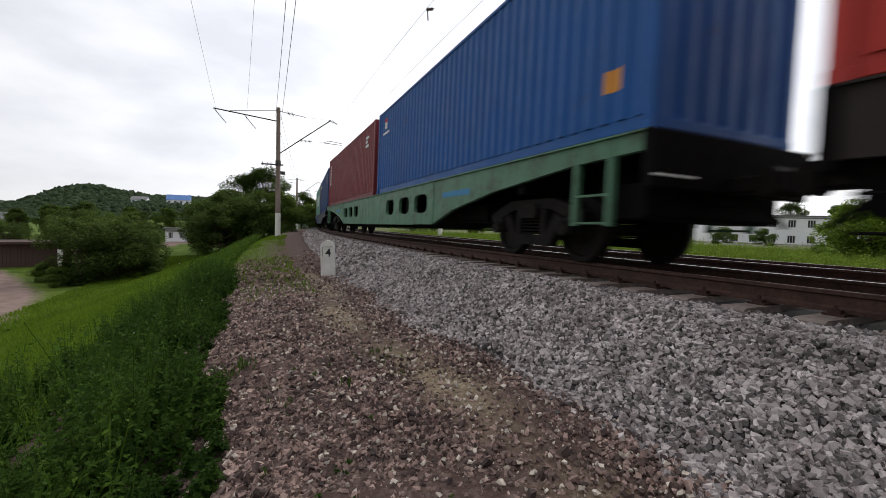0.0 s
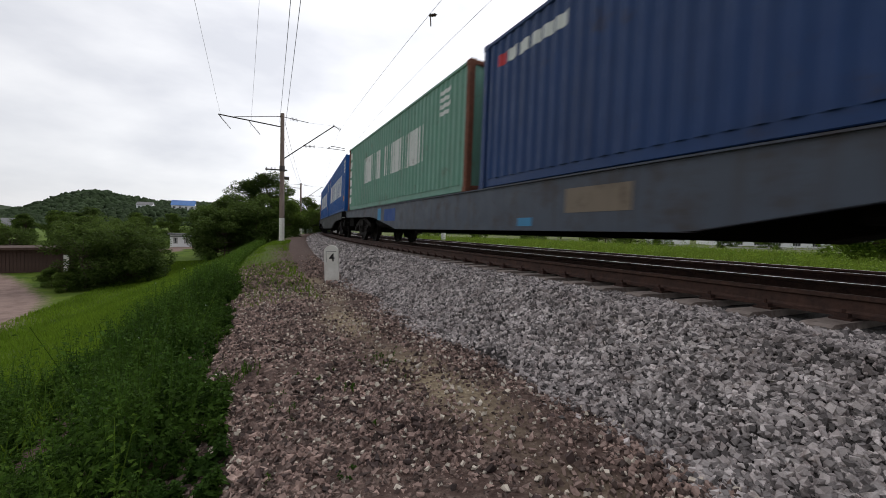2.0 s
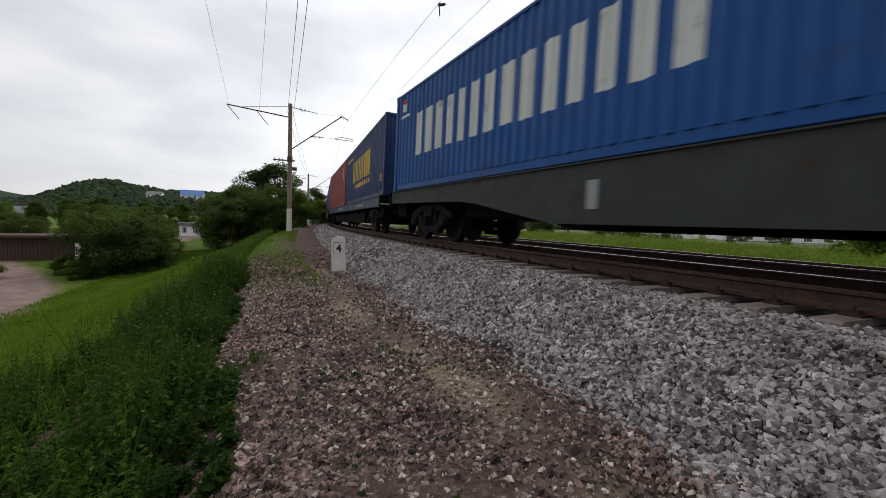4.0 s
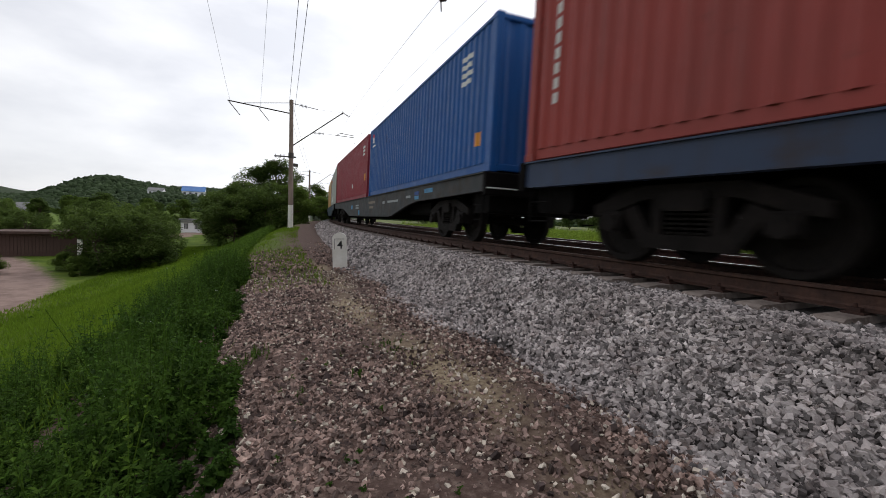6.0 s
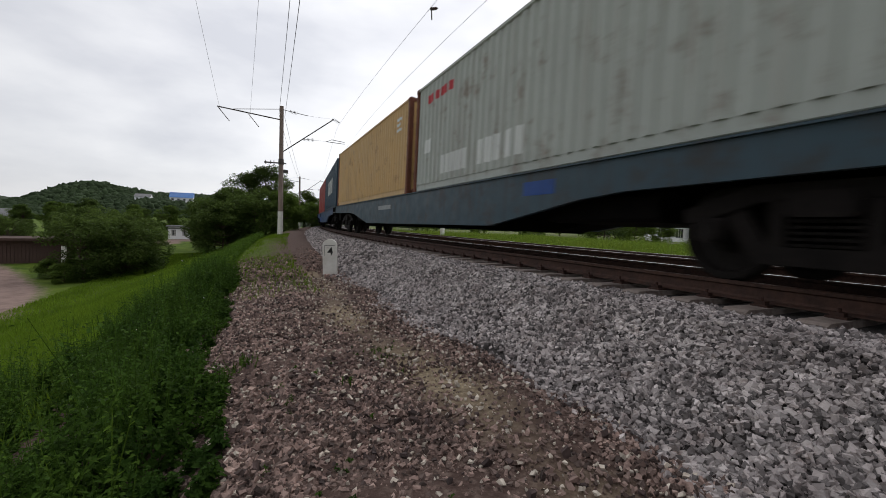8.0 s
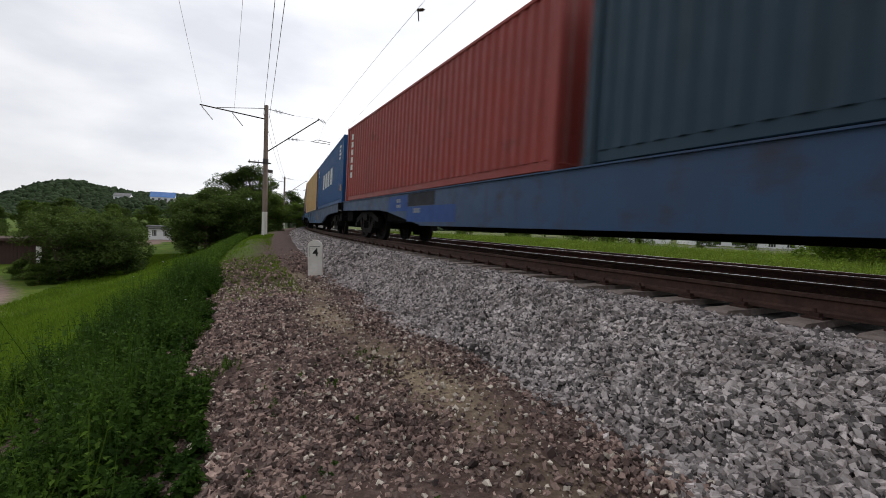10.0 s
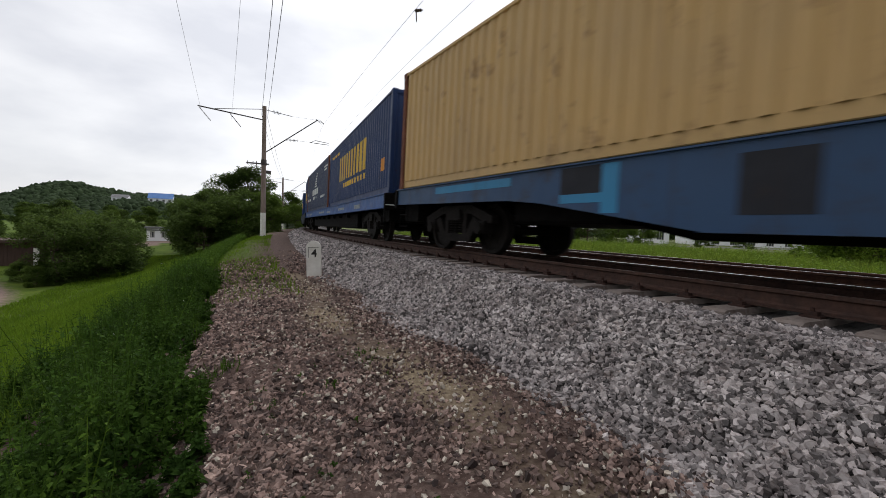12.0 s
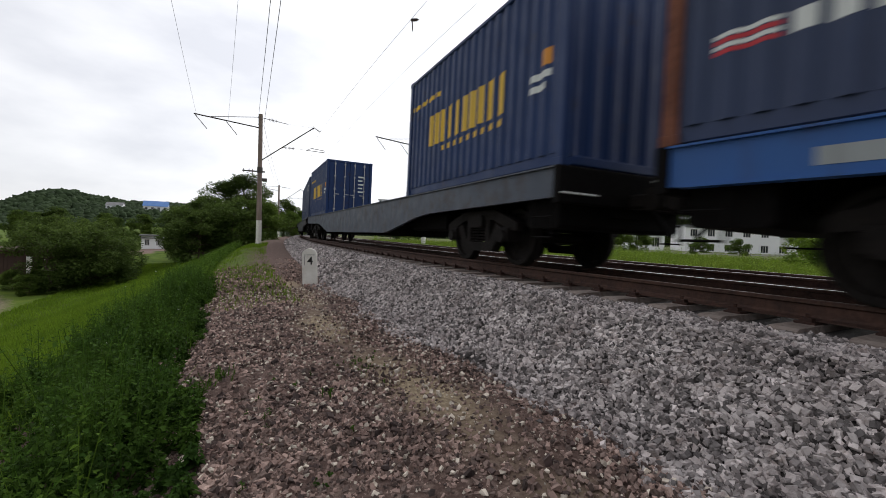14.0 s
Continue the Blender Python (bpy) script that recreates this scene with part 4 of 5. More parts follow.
def train_plan():
    tan = paint("sandy_repair_paint", 128, 116, 102, 0.2, 0.7)
    dark = paint("dark_repaint_panel", 40, 42, 50, 0.2, 0.7)
    wagons = [
        (-8.02, W_BROWN, "belly", "dark brown flat wagon carrying a red container", [(6.0, 7.4, 1.1, 1.22, M_FADED)]),
        (18.25, W_GREEN, "oval", "faded green flat wagon with rounded openings in its sills", [(-8.2, -6.8, 1.1, 1.22, M_LIGHTBLUE), (7.3, 8.6, 1.12, 1.24, M_LIGHTBLUE)]),
        (44.67, W_GREY, "belly", "grey-blue flat wagon with deep sills and worn markings", [(-4.2, -3.0, 0.75, 1.1, tan), (-2.2, -1.8, 0.56, 0.7, M_LIGHTBLUE), (6.6, 7.0, 0.8, 1.2, M_LIGHTBLUE), (5.0, 6.2, 0.75, 1.15, M_ROYAL)]),
        (71.25, W_DARK, "belly", "dark grey flat wagon under two blue containers", [(4.0, 4.2, 0.7, 1.1, M_FADED)]),
        (97.8, W_NAVY, "flat", "navy flat wagon with shallow sills and white markings", [(1.2, 3.6, 1.08, 1.22, M_FADED), (0.1, 0.8, 1.04, 1.26, M_FADED), (-8.5, -6.2, 1.08, 1.18, M_FADED), (-4.2, -3.5, 1.06, 1.24, M_LIGHTBLUE)]),
        (123.85, W_DARK, "belly", "dark grey flat wagon with pale smudged markings", [(1.8, 2.7, 0.98, 1.05, M_FADED), (1.8, 2.7, 0.86, 0.93, M_FADED), (1.5, 1.85, 0.55, 0.78, M_LIGHTBLUE), (-2.3, -0.85, 1.02, 1.12, tan), (-1.95, -1.1, 0.82, 0.92, tan), (3.8, 4.3, 0.85, 1.05, M_LIGHTBLUE), (-8.3, -7.9, 1.1, 1.2, M_ROYAL), (-8.3, -7.9, 0.98, 1.08, M_LIGHTBLUE), (-9.45, -8.8, 1.12, 1.23, M_LIGHTBLUE), (-7.46, -7.0, 1.05, 1.12, M_FADED), (-6.0, -4.5, 0.98, 1.05, M_FADED), (-4.1, -3.7, 0.96, 1.06, M_FADED)]),
        (150.0, W_TEAL, "belly", "teal-grey flat wagon under grey and tan containers", [(1.6, 3.2, 0.96, 1.1, M_FADED), (-6.8, -6.0, 0.98, 1.2, M_ROYAL)]),
        (176.3, W_STEEL, "belly", "blue-grey flat wagon with a bright blue panel", [(5.82, 7.2, 0.86, 1.28, M_ROYAL), (3.2, 5.82, 0.58, 0.96, M_ROYAL), (4.2, 5.78, 0.98, 1.3, dark), (5.0, 5.4, 0.8, 0.92, M_FADED), (6.3, 6.6, 1.1, 1.2, M_FADED), (6.3, 6.6, 0.96, 1.04, M_FADED)]),
        (202.37, W_STEEL, "belly", "steel-blue flat wagon with pale patched sills", [(-1.95, -1.65, 0.7, 1.1, tan), (-2.7, -1.9, 1.02, 1.1, tan), (-2.7, -1.9, 0.86, 0.94, tan), (-3.2, -1.9, 0.72, 0.79, tan), (1.0, 1.3, 0.68, 0.92, M_LIGHTBLUE), (-1.05, -0.3, 0.53, 0.68, M_LIGHTBLUE), (3.0, 3.4, 0.72, 0.92, M_LIGHTBLUE), (5.95, 6.2, 0.7, 1.32, M_LIGHTBLUE), (6.2, 6.9, 0.84, 0.96, M_LIGHTBLUE), (6.2, 6.9, 0.96, 1.32, dark), (4.0, 4.62, 0.66, 1.24, dark), (8.0, 10.5, 1.16, 1.3, M_LIGHTBLUE)]),
        (228.3, W_BLUE, "flat", "bright blue flat wagon with white markings", [(7.4, 9.0, 1.1, 1.2, M_FADED), (7.9, 8.9, 1.02, 1.08, M_FADED), (9.3, 9.9, 1.15, 1.22, M_FADED), (9.3, 9.9, 1.04, 1.1, M_FADED), (10.2, 10.5, 1.1, 1.2, M_FADED), (10.7, 11.3, 1.06, 1.2, M_FADED), (-9.0, -8.0, 1.06, 1.2, M_FADED), (-5.8, -4.2, 1.1, 1.2, M_FADED), (-1.6, -0.4, 1.06, 1.16, M_FADED), (0.8, 3.2, 1.1, 1.2, M_FADED)]),
        (254.55, W_GREY, "belly", "grey flat wagon with a short container at each end", []),
        (281.1, W_DARK, "belly", "dark grey flat wagon at the tail of the train", []),
    ]
    a, b = -6.29, 6.5
    boxes = [
        # wagon, place on it, length, paint, label, marks, corner paint, doors
        (0, 6.47, 12.192, C_RED, "signal red long shipping container with white markings", id_rows(9.6, 2.4), None, 1),
        (1, a, 12.192, C_BLUE, "bright blue long container with small emblem", emblem(0.7, 2.25) + PLACARD + id_rows(10.4, 2.5, 2), None, 1),
        (1, b, 12.192, C_MAROON, "maroon long container with white markings", column(0.55, 1.3, 2.55, 6, M_WHITEPAINT) + id_rows(10.5, 2.4, 3, 0.5), None, 1),
        (2, a, 12.192, C_INDIGO, "indigo long container with white name, rusty corners", word(0.9, 2.6, 2.3, 2.52, 5, M_WHITEPAINT, 0.2) + [(0.55, 0.85, 2.3, 2.52, M_REDPAINT), (10.2, 10.6, 2.0, 2.3, M_REDPAINT)] + id_rows(10.4, 2.5, 3, 0.5), C_INDIGO, 1),
        (2, b, 12.192, C_GREEN, "sea green long container with large white painted name", word(2.9, 5.3, 1.02, 2.05, 5, M_WHITEPAINT, 0.2, 1.0) + word(5.8, 9.6, 1.02, 2.05, 8, M_WHITEPAINT, 0.2, 1.0) + column(0.22, 0.32, 2.75, 6, M_WHITEPAINT, 0.42) + id_rows(10.6, 2.5, 4, 0.6), M_RUSTY, 1),
        (3, a, 12.192, C_BLUE3, "cobalt blue long container with large white name", BIG + PLACARD + emblem(0.5, 2.35) + id_rows(11.28, 2.55, 4, 0.6), None, 1),
        (3, b, 12.192, C_BLUE3, "cobalt blue long container with large white name", BIG + PLACARD + emblem(0.5, 2.35) + id_rows(11.28, 2.55, 4, 0.6), None, 1),
        (4, a, 12.192, C_NAVY, "navy long container with large yellow name", GOLD + PLACARD, None, 1),
        (4, b, 12.192, C_BRICK, "brick red long container, faded paint and rust", column(0.5, 0.8, 2.5, 8, M_WHITEPAINT, 0.12) + [(11.5, 11.72, 1.3, 1.48, M_ORANGEPAINT)] + id_rows(10.7, 2.3, 4, 0.4), None, 1),
        (5, a, 12.192, C_BLUE, "bright blue long container with small emblem", emblem(0.5, 2.3) + PLACARD + id_rows(10.5, 2.45, 4, 0.6), None, 1),
        (5, b, 12.192, C_CRIMSON, "crimson long container with a white square notice", column(0.4, 2.1, 2.7, 4, M_WHITEPAINT) + [(7.5, 7.85, 0.66, 0.88, M_WHITEPAINT), (11.3, 11.75, 0.82, 1.14, M_ORANGEPAINT)] + id_rows(10.9, 2.4, 3, 0.5), None, 1),
        (6, a, 12.192, C_GREY, "pale grey long container with rust-stained corners", word(0.9, 2.6, 2.3, 2.52, 4, M_REDPAINT, 0.25) + word(1.9, 3.4, 0.35, 0.8, 5, M_WHITEPAINT, 0.35) + word(3.8, 5.6, 0.35, 0.85, 5, M_WHITEPAINT, 0.35) + [(0.7, 1.2, 1.0, 1.35, M_WHITEPAINT)], M_RUSTY, 1),
        (6, b, 12.192, C_TAN, "tan long container with rusty corner posts", id_rows(10.9, 2.4, 3, 0.4), M_RUSTY, 1),
        (7, a, 12.192, C_DUSK, "dark teal long container with large cream name", word(4.0, 9.0, 1.1, 2.1, 5, M_WHITEPAINT, 0.3, 1.0), None, 1),
        (7, b, 12.192, C_BRICK, "brick red long container with white upright name", column(0.6, 0.9, 2.65, 6, M_WHITEPAINT, 0.22), None, 1),
        (8, a, 12.192, C_BLUE2, "teal blue long container with large white name", BIG_LOW + PLACARD + emblem(0.5, 2.35) + id_rows(10.8, 2.5, 4, 0.5), None, 1),
        (8, b, 12.192, C_TAN, "tan long container streaked with brown stains", [], M_RUSTY, 1),
        (9, a, 12.192, C_NAVY, "navy long container with large yellow name", GOLD + [(11.05, 11.5, 0.7, 1.08, M_ORANGEPAINT)], None, 1),
        (9, b, 12.192, C_SLATE, "slate navy long container with white sail emblem", LOGISTIC, M_RUSTY, 1),
        (10, -9.35, 6.058, C_NAVY, "short navy container with yellow name", GOLD_20, None, 1),
        (10, 9.35, 6.058, C_NAVY, "short navy container with pale lock rods on doors", GOLD_20, None, -1),
        (11, a, 12.192, C_SLATE, "slate navy long container at the tail", id_rows(9.6, 2.4), None, -1),
    ]
    return wagons, boxes


SPEED, SLOWING = 17.047, -0.0349
# height of the container seats of each wagon
SEATS = [1.57, 1.57, 1.325, 1.39, 1.38, 1.375, 1.39, 1.375, 1.40, 1.40, 1.44, 1.40]


def run(t):
    return SPEED * t + 0.5 * SLOWING * t * t


def wagon_pose(mid, t):
    """The wagon sits on its two bogies, which follow the curve."""
    s = mid - run(t)
    a, b = Vector((*map(float, along(s - BOGIE)), 0)), Vector((*map(float, along(s + BOGIE)), 0))
    d = b - a
    return Matrix.Translation((a + b) / 2) @ Matrix.Rotation(-math.atan2(d.x, d.y), 4, "Z") @ Matrix.Rotation(CANT, 4, "Y")


TRAIN = []


def build_train():
    wagons, boxes = train_plan()
    for k, (mid, mat, style, label, patches) in enumerate(wagons):
        w = wagon(mat, style, label, patches, SEATS[k])
        tagged(w, group="wagons of the freight train")
        TRAIN.append((w, mid, 0.0, 0.0))
    for k, y, length, mat, label, marks, corner, doors in boxes:
        c = container("shipping_container", length, mat, label, marks, corner, doors=doors)
        tagged(c, group="containers on the freight train")
        TRAIN.append((c, wagons[k][0], y, SEATS[k]))


# ---------------------------------------------------------------- plants
def leaf_cloud(places, size, rng, droop=0.3):
    """Leaf blades, each a bent pair of quads, at places with sizes."""
    n = len(places)
    a = rng.uniform(0, 2 * np.pi, n)
    tilt = rng.uniform(-0.5, 0.9, n)
    d = np.stack([np.cos(a) * np.cos(tilt), np.sin(a) * np.cos(tilt), np.sin(tilt)], 1)
    side = np.stack([-np.sin(a), np.cos(a), rng.uniform(-0.5, 0.5, n)], 1)
    side /= np.linalg.norm(side, axis=1)[:, None]
    s = size[:, None]
    mid = places + d * s * 0.5
    tip = places + d * s - np.array([0, 0, 1]) * s * droop
    v = np.stack([places, mid + side * s * 0.3, tip, mid - side * s * 0.3], 1).reshape(-1, 3)
    f = (np.array([[0, 1, 2, 3]])[None] + (np.arange(n) * 4)[:, None, None]).reshape(-1, 4)
    return v, f


def tree_meshes(seed, height, spread, leaves, leaf, low=0.12):
    """Trunk with limbs, and a crown of leaf clumps set on them."""
    rng = np.random.RandomState(seed)
    g = Geo()
    knots = [Vector((0, 0, -0.4))]
    for k in range(4):
        knots.append(Vector((rng.normal(0, 0.06) * height * 0.4, rng.normal(0, 0.06) * height * 0.4, height * 0.17 * (k + 1))))
    r = height * 0.022
    for k in range(4):
        g.tube(knots[k], knots[k + 1], r * (1 - 0.2 * k), r * (0.8 - 0.2 * k), 7)
    clumps = []
    for k in range(int(34 + height * 2)):
        z = height * rng.uniform(low, 1.0)
        prof = math.sin(math.pi * min(0.96, max(0.12, (z / height) * 0.78 + 0.16))) ** 0.8
        a = rng.uniform(0, 6.283)
        q = spread * prof * rng.uniform(0.35, 1.0)
        p = Vector((q * math.cos(a), q * math.sin(a), z))
        clumps.append((p, rng.uniform(0.16, 0.34) * spread))
        base = knots[min(4, 1 + int(3 * z / height))]
        g.tube(base, p, r * 0.35, r * 0.1, 5, False)
    per = leaves // len(clumps)
    pts = []
    for p, q in clumps:
        d = rng.normal(size=(per, 3))
        d /= np.linalg.norm(d, axis=1)[:, None]
        pts.append(np.array(p) + d * (q * rng.uniform(0.35, 1.0, per) ** 0.5)[:, None] * np.array([1, 1, 0.75]))
    pts = np.concatenate(pts)
    v, f = leaf_cloud(pts, rng.uniform(0.6, 1.3, len(pts)) * leaf, rng)
    return g.mesh("trunk", M_BARK), v, f


def plant_tree(kind, x, y, scale, turn, mats, group, z=None):
    tr, crown, label = kind
    gz = float(ground_height(np.array([x]), np.array([y]))[0][0]) if z is None else z
    t = new("tree" if "tree" in label else "bush")
    tagged(t, label, "tree" if "tree" in label else "bush", group)
    t.matrix_basis = Matrix.Translation((x, y, gz)) @ Matrix.Rotation(turn, 4, "Z") @ Matrix.Diagonal((scale, scale, scale, 1))
    part("trunk", tr, (), t)
    part("crown", crown, (), t)
    return t


def build_trees():
    kinds = []
    for seed, h, w, n, leaf, mat, label, low in ((1, 9.5, 4.4, 15000, 0.32, M_BUSH_DARK, "tall leafy green tree beside the line", 0.15),
                                             (2, 8.0, 3.8, 13000, 0.30, M_BUSH, "leafy green tree on the low ground", 0.15),
                                             (3, 5.0, 3.4, 11000, 0.24, M_BUSH_DARK, "dense dark green bush on the low ground", 0.04),
                                             (4, 4.0, 3.0, 11000, 0.22, M_BUSH, "dense green bush with a ragged outline", 0.04),
                                             (5, 3.4, 2.6, 11000, 0.21, M_LIME, "yellow-green bush beyond the tracks", 0.03)):
        tr, v, f = tree_meshes(seed, h, w, n, leaf, low)
        kinds.append((tr, big_mesh("crown", v, f, mat), label))
    # kind, x, y, scale
    spots = [(0, -37, 80, 1.2), (0, -33.2, 81, 1.3), (1, -33, 100, 1.0), (0, -41, 82, 0.95), (1, -34, 113, 0.9), (1, -38, 104, 1.0), (3, -29.5, 66, 1.0), (1, -30.5, 104, 0.75), (3, -30, 96, 1.2),
             (2, -26.5, 52, 1.35), (2, -23.2, 52, 1.25), (3, -21, 55, 1.2), (3, -28.0, 57.5, 1.2), (1, -31, 60, 0.75), (2, -25, 48, 1.0),
             (2, -28.5, 33.5, 0.92), (2, -26.5, 35, 0.9), (3, -29.0, 38.5, 1.05), (2, -30.5, 39.5, 0.9), (2, -28.5, 39, 0.95), (3, -33.8, 30.2, 0.36), (3, -28.2, 31.6, 0.32), (2, -33, 42, 1.0), (3, -29.5, 34.2, 0.42), (3, -31.2, 33.6, 0.34), (2, -45, 44, 0.8), (2, -50, 45, 0.8),
             (1, -44, 60, 0.62), (1, -52, 62, 0.6), (0, -58, 66, 0.5), (2, -47, 55, 1.0), (1, -64, 74, 0.65), (0, -40, 95, 0.75), (1, -50, 100, 0.85), (0, -60, 104, 0.85),
             (1, -72, 100, 0.75), (0, -80, 110, 0.65), (0, -92, 104, 0.6), (1, -100, 112, 0.75), (1, -84, 84, 0.6), (2, -60, 55, 0.9), (2, -66, 60, 0.9), (1, -55, 48, 0.5)]
    # a closed belt of trees at the foot of the hills
    for k in range(10):
        az, d = radians(-54 + 2.35 * k), 98 + 9 * ((k * 5) % 3)
        spots.append((k % 2, d * math.sin(az), d * math.cos(az), 0.52 + 0.06 * ((k * 3) % 4)))
    rng = random.Random(4)
    for k, x, y, sc in spots:
        plant_tree(kinds[k], x, y, sc, rng.uniform(0, 6.28), None, "trees on the low ground")
    right = [(4, 21.5, 22.0, 0.85), (4, 24.3, 22.8, 0.95), (4, 27.5, 23.5, 1.1), (4, 31, 25, 1.3), (2, 33, 27, 1.2), (3, 36, 31, 1.2), (1, 40, 36, 0.7), (3, 43.3, 66.5, 0.62), (3, 49.5, 66.5, 0.6),
             (0, 70, 120, 0.9), (1, 84, 126, 1.0), (0, 40, 130, 0.8), (1, 24, 118, 0.8), (2, 22, 60, 1.0), (3, 29, 66, 1.0), (2, 14, 74, 1.0), (3, 6, 84, 1.1), (2, -4, 98, 1.2), (0, -10, 118, 0.8), (3, 36, 72, 0.9)]
    right += [(k % 2, 34 + 9 * k, 128 - 3.2 * k, 1.0 + 0.25 * ((k * 7) % 3) / 2) for k in range(13)]
    for k, x, y, sc in right:
        plant_tree(kinds[k], x, y, sc, rng.uniform(0, 6.28), None, "bushes beyond the tracks")


def weed_field(name, s, o, heights, leaves_per, leaf, mat, label, seed, flowers=False):
    """Upright weeds: a stem each, set about with leaves."""
    rng = np.random.RandomState(seed)
    x, y = along(s, o)
    z, _, _ = ground_height(x, y)
    n = len(x)
    base = np.stack([x, y, z], 1)
    lean = rng.normal(0, 0.16, (n, 2)) * heights[:, None]
    top = base + np.concatenate([lean, heights[:, None]], 1)
    k = leaves_per
    t = np.tile(np.linspace(0.08, 1.0, k), n)
    bi = np.repeat(np.arange(n), k)
    pts = base[bi] + (top[bi] - base[bi]) * t[:, None] + rng.normal(0, 0.035, (n * k, 3)) * heights[bi][:, None]
    size = leaf * rng.uniform(0.6, 1.35, n * k) * (1.25 - 0.75 * t)
    v, f = leaf_cloud(pts, size, rng, 0.35)
    w = 0.005
    sv = np.stack([base + [w, 0, 0], base - [w, 0, 0], top - [w * 0.5, 0, 0], top + [w * 0.5, 0, 0]], 1).reshape(-1, 3)
    sf = np.arange(n * 4).reshape(-1, 4) + len(v)
    stuff(name, np.concatenate([v, sv]), np.concatenate([f, sf]), mat, label, "weeds")
    if flowers:
        pick = rng.choice(n, 60, replace=False)
        fv, ff = leaf_cloud(np.repeat(top[pick], 5, 0), np.full(300, 0.022), rng, 0.0)
        stuff("flower_heads", fv, ff, M_FLOWER, "tiny white flower heads among the weeds", "flowers")


def blades(name, s, o, height, width, mat, label, seed):
    rng = np.random.RandomState(seed)
    x, y = along(s, o)
    z, _, _ = ground_height(x, y)
    n = len(x)
    base = np.stack([x, y, z - 0.02], 1)
    a = rng.uniform(0, np.pi, n)
    side = np.stack([np.cos(a), np.sin(a), 0 * a], 1) * width[:, None]
    lean = np.concatenate([rng.normal(0, 0.3, (n, 2)), np.ones((n, 1))], 1) * height[:, None]
    tip = base + lean
    v = np.stack([base - side, base + side, tip], 1).reshape(-1, 3)
    stuff(name, v, np.arange(n * 3).reshape(-1, 3), mat, label, "grass")


def build_weeds():
    rng = np.random.RandomState(21)
    n = 10500
    s = -7 + 24 * rng.uniform(0, 1, n) ** 0.95
    o = -5.45 - rng.uniform(0, 1, n) * np.interp(s, [3, 9, 13, 16], [4.4, 3.6, 2.4, 1.9])
    edge = -5.5 - 0.16 * np.sin(s * 1.7) - 0.1 * np.sin(s * 4.3)
    clump = np.array([noise.noise((a * 0.7, b * 0.9, 5.0)) + 0.7 * noise.noise((a * 2.1, b * 2.3, 2.0)) for a, b in zip(s, o)])
    keep = (o < edge) & (clump > -0.5)
    s, o, clump = s[keep], o[keep], clump[keep]
    h = (0.14 + 0.95 * np.clip(clump + 0.2, 0, 0.9)) * rng.uniform(0.5, 1.3, len(s)) * np.clip((-o - 5.3) / 0.7, 0.4, 1)
    weed_field("bank_weeds", s, o, h, 40, 0.066, M_LEAF, "tall dark green weeds along the top of the bank", 31, True)
    n = 110
    weed_field("tall_stalks", rng.uniform(2.5, 17, n), rng.uniform(-8.2, -5.9, n), rng.uniform(0.6, 1.05, n), 44, 0.055, M_LEAF_FAR, "tall leafy stalks rising over the bank weeds", 36)
    n = 2200
    s = -2 + 22 * rng.uniform(0, 1, n)
    o = -5.6 - rng.uniform(0, 1, n) * np.interp(s, [3, 9, 13, 16], [4.4, 3.6, 2.4, 1.9])
    blades("bank_weed_grass", s, o, rng.uniform(0.15, 0.5, n), rng.uniform(0.004, 0.008, n), M_LEAF_FAR, "thin dark grass among the weeds on the bank", 45)
    n = 2600
    s, o = rng.uniform(14, 40, n), -5.9 - 1.7 * rng.uniform(0, 1, n)
    weed_field("far_bank_weeds", s, o, rng.uniform(0.2, 0.7, n), 16, 0.10, M_LEAF_FAR, "green weeds along the far top of the bank", 32)
    s, o = 6.9 + rng.normal(0, 0.16, 40), -3.98 + rng.normal(0, 0.12, 40)
    weed_field("path_tuft", s, o, rng.uniform(0.02, 0.05, 40), 10, 0.022, M_LEAF, "low dark tuft growing in the trodden path", 37)
    s, o = 7.3 + rng.normal(0, 0.08, 30), -5.3 + rng.normal(0, 0.07, 30)
    weed_field("edge_tuft", s, o, rng.uniform(0.05, 0.16, 30), 12, 0.026, M_LEAF, "dark upright tuft at the edge of the stones", 38)
    n = 60
    s, o = rng.uniform(2.0, 7, n), rng.uniform(-5.6, -4.4, n)
    weed_field("path_weeds", s, o, rng.uniform(0.03, 0.09, n), 10, 0.035, M_LEAF, "small weeds sprouting in the gravel path", 33)
    n = 110000
    s, o = 1 + 60 * rng.uniform(0, 1, n) ** 1.3, -7.4 - 10.5 * rng.uniform(0, 1, n)
    blades("bank_grass", s, o, rng.uniform(0.10, 0.26, n), rng.uniform(0.006, 0.014, n) * (1 + s / 12), M_GRASS, "bright green grass on the bank slope", 41)
    n = 9000
    s, o = rng.uniform(11, 42, n), rng.uniform(-6.2, -3.9, n)
    blades("path_grass", s, o, rng.uniform(0.04, 0.14, n), rng.uniform(0.004, 0.01, n) * (1 + s / 14), M_GRASS, "short grass growing over the far path", 42)
    n = 60000
    s, o = -10 + 70 * rng.uniform(0, 1, n), 7.2 + 24 * rng.uniform(0, 1, n) ** 1.5
    blades("trackside_grass", s, o, rng.uniform(0.2, 0.62, n), rng.uniform(0.010, 0.022, n) * (1 + np.abs(s) / 20), M_REED, "tall yellow-green grass beyond the tracks", 43)
    n = 5600
    s, o = rng.uniform(-10, 60, n), 7.6 + 22 * rng.uniform(0, 1, n) ** 1.5
    clump = np.array([noise.noise((a * 0.35, b * 0.35, 9.0)) for a, b in zip(s, o)])
